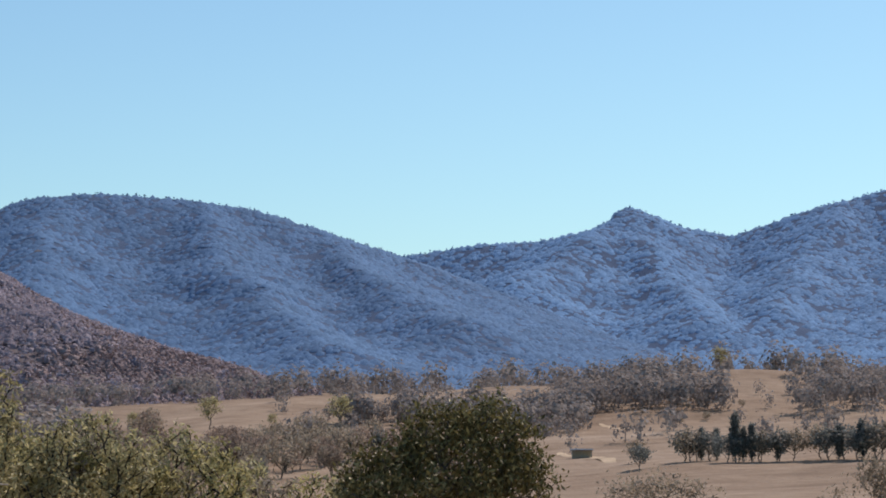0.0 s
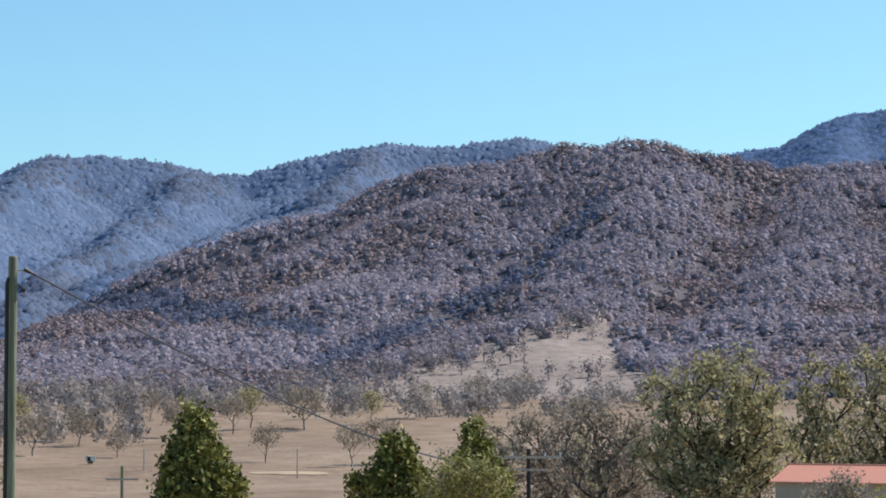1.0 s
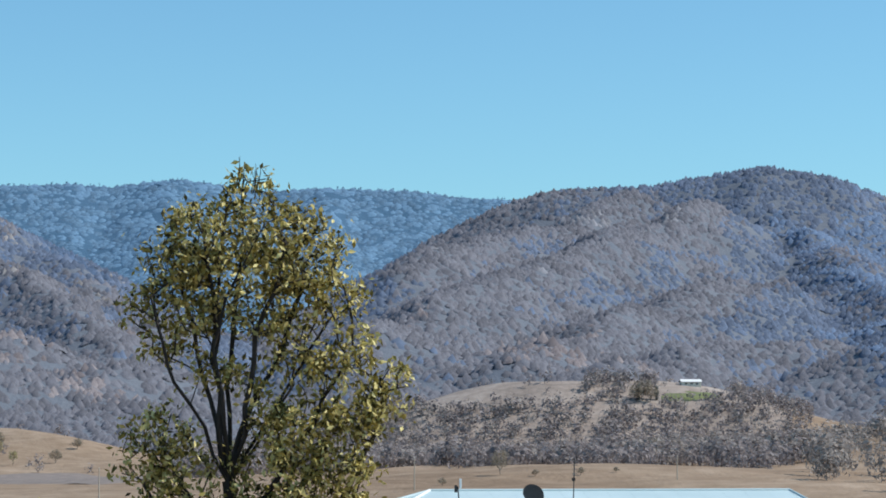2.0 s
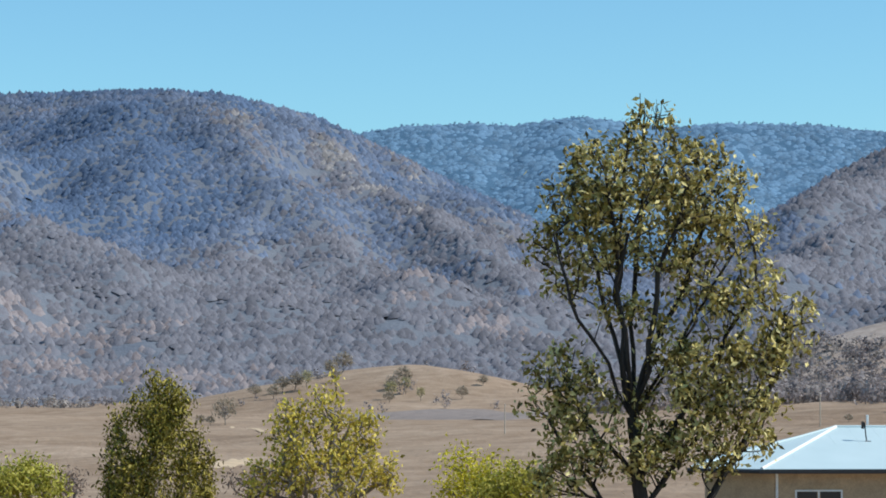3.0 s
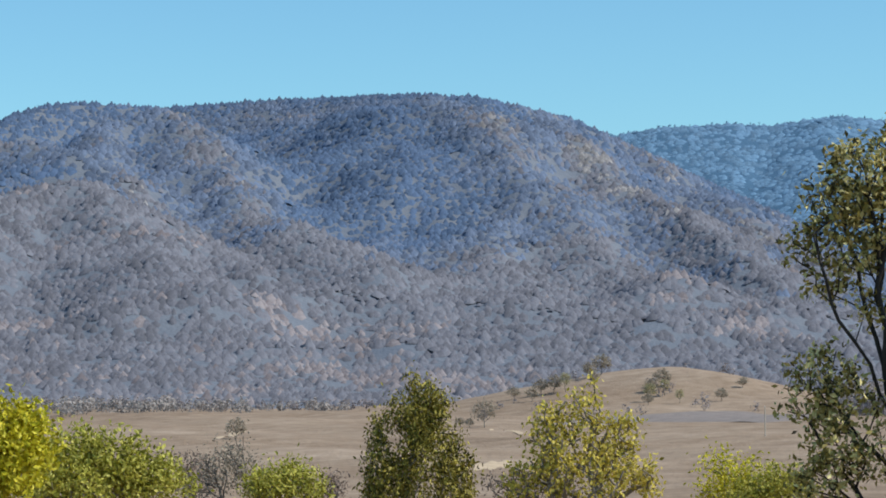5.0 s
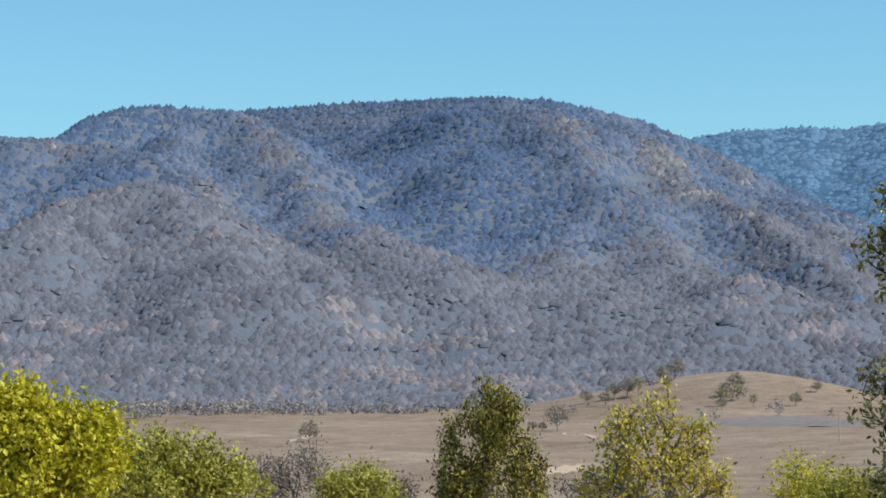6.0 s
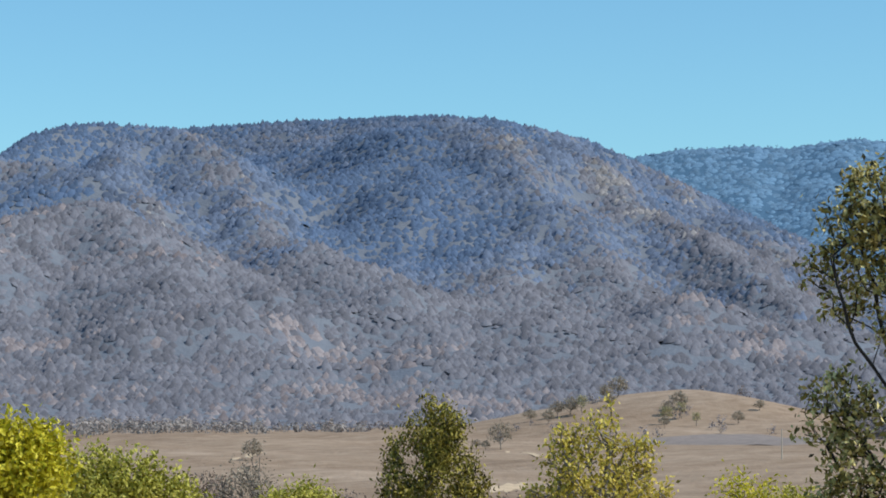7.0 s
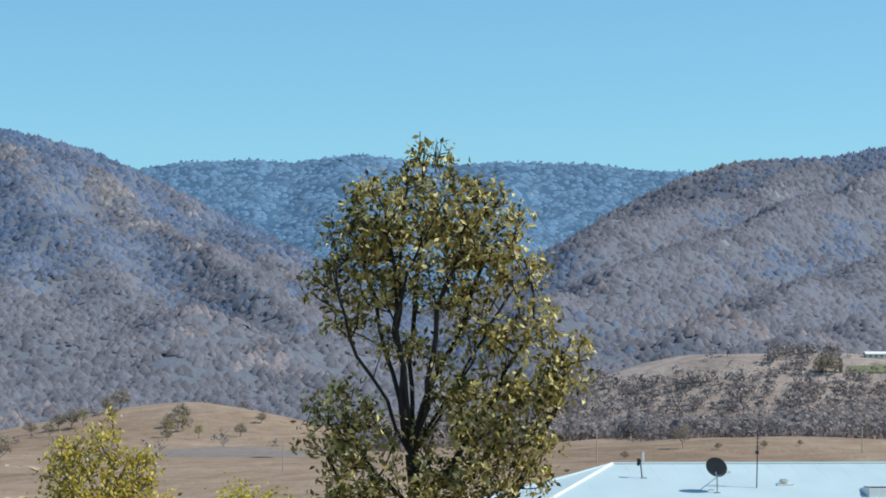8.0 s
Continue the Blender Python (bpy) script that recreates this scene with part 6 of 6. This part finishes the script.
copies(T4, [(-16.2, 0.96, 30), (-16.6, 0.98, 26)], 32)

# farmhouse among dark trees on the far rise
fx, fy = polar(-17.35, 1555.0)
farmhouse = thing("farmhouse", (fx, fy, gz(-17.35, 1555.0)), "small white farmhouse with a pale roof on a distant rise", "house", -17 + 12)
for x0, x1, y0, y1 in ((-6, 6, -3.5, -3.3), (-6, 6, 3.3, 3.5), (-6, -5.8, -3.298, 3.298), (5.8, 6, -3.298, 3.298)):
    part("wall", box(bmesh.new(), x0, x1, y0, y1, -1.5, 2.8), CREAM, farmhouse)
prism([(-6.6, -4.1, 2.7), (6.6, -4.1, 2.7), (6.6, 0, 4.3), (-6.6, 0, 4.3)], 0.1, WHITE, "roof", farmhouse, "pale sheet roof slope")
prism([(6.6, 4.1, 2.7), (-6.6, 4.1, 2.7), (-6.6, 0.004, 4.3), (6.6, 0.004, 4.3)], 0.1, WHITE, "roof", farmhouse)
for x0 in (-4.2, -0.8, 2.6):
    window(farmhouse, x0, x0 + 1.6, 0.9, 2.1, -3.5)


# ---- poles ----
def pole_at(az, r, top_el, radius, label, wood=None):
    x, y = polar(az, r)
    z0, z1 = gz(az, r), 20 + r * math.tan(radians(top_el))
    ob = thing("utility_pole", (x, y, z0), label, "utility pole", az, "utility poles")
    h = z1 - z0
    bm = bmesh.new()
    rod(bm, (0, 0, -0.8), (0, 0, h), radius * 1.18, radius, 16)
    bmesh.ops.bevel(bm, geom=[e for e in bm.edges if all(v.co.z > h - 0.01 for v in e.verts)], offset=0.02, segments=1, affect="EDGES")
    part("post", bm, wood or POLEW, ob)
    return ob, h


near_pole, nh = pole_at(-27.92, 40, 3.27, 0.068, "weathered grey-green timber power pole")
part("conduit", rod(rod(bmesh.new(), (-0.09, -0.03, 0.2), (-0.09, -0.03, nh - 0.42), 0.028), (-0.09, -0.03, nh - 0.42), (-0.06, -0.03, nh - 0.34), 0.028), BLACK, near_pole, "dark cable conduit strapped to the pole")
part("bracket", rod(bmesh.new(), (0.05, 0, nh - 0.22), (0.24, 0, nh - 0.23), 0.016), GALV, near_pole)
part("insulator", rod(rod(bmesh.new(), (0.17, 0, nh - 0.20), (0.26, 0.02, nh - 0.245), 0.035, 0.03), (0.26, 0.02, nh - 0.245), (0.34, 0.04, nh - 0.285), 0.022), BLACK, near_pole, "black dead-end insulator")
part("hook", rod(rod(bmesh.new(), (0.06, 0, nh - 0.42), (0.16, 0, nh - 0.52), 0.014), (0.12, 0, nh - 0.53), (0.19, 0, nh - 0.53), 0.035), BLACK, near_pole)

arm_pole, ah = pole_at(-39.41, 110, -0.99, 0.09, "dark timber power pole with a pale crossarm", BARK_DARK)
part("crossarm", box(bmesh.new(), -1.45, 1.45, -0.135, -0.092, ah - 0.42, ah - 0.30, 0.01), ARMW, arm_pole)
part("crossarm", box(bmesh.new(), -0.2, 0.95, -0.135, -0.092, ah - 0.95, ah - 0.85, 0.01), ARMW, arm_pole)
for dx in (-1.35, -0.7, 0.7, 1.35):
    part("insulator", rod(bmesh.new(), (dx, -0.115, ah - 0.298), (dx, -0.115, ah - 0.16), 0.035, 0.025), WHITE, arm_pole)

t_pole, th = pole_at(-30.36, 190, -1.37, 0.12, "slim timber pole with a single crossarm")
part("crossarm", box(bmesh.new(), -1.2, 1.2, -0.16, -0.122, th - 1.05, th - 0.9, 0.01), ARMW, t_pole)

beam_pole, bh = pole_at(-53.68, 110, -0.35, 0.12, "grey power pole with several pale crossbeams")
part("crossarm", rod(rod(bmesh.new(), (-1.25, -0.16, bh - 0.30), (-0.3, -0.16, bh - 0.14), 0.05, sides=6), (-0.3, -0.16, bh - 0.14), (1.45, -0.16, bh - 0.22), 0.05, sides=6), ARMW, beam_pole, "pale upper crossarm")
part("beam", box(bmesh.new(), -1.25, 1.35, -0.24, -0.14, bh - 1.14, bh - 1.0, 0.01), ARMW, beam_pole, "pale lower beam")
part("beam", box(bmesh.new(), -1.25, 0.4, 0.14, 0.24, bh - 0.98, bh - 0.86, 0.01), ARMW, beam_pole)
part("arm", rod(bmesh.new(), (-2.45, -0.1, bh - 0.98), (-1.3, -0.1, bh - 0.9), 0.035, sides=6), ARMW, beam_pole)
part("arm", rod(bmesh.new(), (1.5, -0.1, bh - 0.92), (2.9, -0.1, bh - 1.04), 0.035, sides=6), ARMW, beam_pole)
part("brace", rod(bmesh.new(), (0.6, -0.19, bh - 1.0), (1.15, -0.19, bh - 0.86), 0.03, sides=6), ARMW, beam_pole)
for dx, z in ((-1.2, 0.78), (1.4, 0.95), (0.0, 0.04)):
    part("insulator", rod(bmesh.new(), (dx, -0.19, bh - z - 0.06), (dx, -0.19, bh - z + 0.1), 0.05, 0.035), WHITE, beam_pole)

# the cable from the near pole down to the next one, sagging
a_ = near_pole.matrix_world @ Vector((0.34, 0.04, nh - 0.285))
b_ = arm_pole.matrix_world @ Vector((-0.1, -0.14, ah - 0.9))
bm = bmesh.new()
rings = []
run = (b_ - a_).normalized()
across = run.cross(Vector((0, 0, 1))).normalized()
over = across.cross(run)
for k in range(41):
    t = k / 40
    q = a_.lerp(b_, t) - Vector((0, 0, 4 * 0.8 * t * (1 - t)))
    w = 0.015 + 0.02 * t
    rings.append([bm.verts.new(q + across * w * math.cos(c * math.pi / 3) + over * w * math.sin(c * math.pi / 3)) for c in range(6)])
for u, v in zip(rings, rings[1:]):
    for c in range(6):
        bm.faces.new((u[c], u[(c + 1) % 6], v[(c + 1) % 6], v[c]))
cable = part("power_cable", bm, BLACK, None)
tagged(cable, "thin black overhead service cable strung between poles", "cable")

for az, el, px in ((-11.19, -1.03, 57), (-17.05, -0.75, 43), (-4.19, -1.18, 52), (-34.24, -1.68, 52), (-30.84, -1.5, 36)):
    r = meet(az, el)
    x, y = polar(az, r)
    post = thing("field_post", (x, y, gz(az, r)), "pale slim timber post standing in the paddock", "post", 0, "field posts")
    h = px / 4520 * r
    part("shaft", rod(bmesh.new(), (0, 0, -0.5), (0, 0, h), 0.16, 0.12), ARMW, post)
    part("cap", rod(bmesh.new(), (0, 0, h + 0.002), (0, 0, h + 0.06), 0.13, 0.09), GALV, post)


# ---- small things in the paddocks ----
def draped(name, centre, width, label, mat=None, uneven=0.35, rise=0.05):
    """A strip of bare earth that follows the ground: centre is a short list of (azimuth, elevation) seen from the viewpoint."""
    pts = [polar(a, meet(a, e)) for a, e in centre]
    xs = np.interp(np.linspace(0, len(pts) - 1, 60), range(len(pts)), [q[0] for q in pts])
    ys = np.interp(np.linspace(0, len(pts) - 1, 60), range(len(pts)), [q[1] for q in pts])
    wob = 1 + uneven * np.sin(np.arange(60) * 0.28)
    taper = np.sin(np.linspace(0.08, np.pi - 0.08, 60)) ** 0.4
    d = np.hypot(xs, ys)
    rows = []
    for side in np.linspace(-1, 1, 17):
        k = 1 + side * width * wob * taper / d
        rows.append(np.stack([xs * k, ys * k, ground_z(xs * k, ys * k) + rise * (1 + 2 * (1 - abs(side)))], -1))
    v = np.stack(rows, 1)
    f = grid_faces(60, 17)
    ob = link_mesh(name, v.reshape(-1, 3), f, mat or DIRT, smooth=True)
    return tagged(ob, label, "bare earth", kind="structure")


FALLOW = plain("grey_fallow_field", (0.215, 0.178, 0.155), 0.95, scale=0.15)
draped("field_1", [(0.6, -0.86), (-1.5, -0.80), (-3.4, -0.78), (-5.2, -0.76)], 62, "grey-brown fallow field below the rise", FALLOW, uneven=0.06, rise=0.25)
LAWN = plain("green_lawn", (0.15, 0.17, 0.075), 0.9, scale=0.2)
_lawn = [(-16.7, 1.0), (-17.3, 1.05), (-18.0, 1.05)]
draped("lawn_1", _lawn, 9, "watered green lawn below the farmhouse", LAWN, uneven=0.1, rise=0.25)
draped("dirt_1", [(-67.345, -0.273), (-68.667, -0.401)], 14, "pale bare earth round the farm shed")
draped("dirt_2", [(-68.295, 0.405), (-68.924, 0.302)], 8, "worn pale track on the slope")
draped("dirt_3", [(-67.417, 1.214), (-67.921, 1.087)], 10, "eroded pale bank on the hill crest")
draped("dirt_4", [(1.945, -1.020), (1.187, -1.121)], 16, "pale bare earth by the creek")
draped("dirt_5", [(2.326, -1.901), (1.441, -1.801)], 10, "pale bare earth by the creek")
draped("dirt_6", [(-22.879, -1.364), (-23.742, -1.118)], 14, "worn pale earth in the paddock")
draped("dirt_7", [(8.061, -1.210), (7.372, -1.049)], 14, "pale earth bank of a farm dam")
draped("dirt_8", [(-33.166, -1.561), (-34.931, -1.558)], 3.5, "pale worn strip across the paddock", uneven=0.1)

az, el = (-67.912, -0.349)
r = meet(az, el)
x, y = polar(az, r)
farm = thing("farm_shed", (x, y, gz(az, r)), "low open farm shed with a dark roof", "shed", az)
for dx in (-2.2, 0, 2.2):
    part("post", box(bmesh.new(), dx - 0.08, dx + 0.08, -0.08, 0.08, -0.3, 1.9), ARMW, farm)
part("back_wall", box(bmesh.new(), -2.4, 2.4, 2.4, 2.5, -0.3, 2.0), GREYW, farm)
prism([(-2.7, -0.5, 1.95), (2.7, -0.5, 1.95), (2.7, 2.8, 2.25), (-2.7, 2.8, 2.25)], 0.08, BLACK, "roof", farm, "dark sheet roof")

az, el = (-29.656, -1.337)
r = meet(az, el)
x, y = polar(az, r)
trailer = thing("farm_trailer", (x, y, gz(az, r)), "small cream farm trailer with a dark opening", "trailer", az + 20)
part("body", box(bmesh.new(), -0.9, 0.9, -0.7, 0.7, 0.45, 1.75, 0.08), CREAM, trailer)
part("opening", box(bmesh.new(), -0.95, -0.2, -0.73, -0.703, 0.55, 1.5), BARK_DARK, trailer)
part("drawbar", rod(bmesh.new(), (0.9, 0, 0.5), (2.3, 0, 0.55), 0.05), GALV, trailer)
for sy_ in (-0.78, 0.78):
    part("wheel", rod(bmesh.new(), (0, sy_ - 0.08, 0.34), (0, sy_ + 0.08, 0.34), 0.34, sides=16), BLACK, trailer)
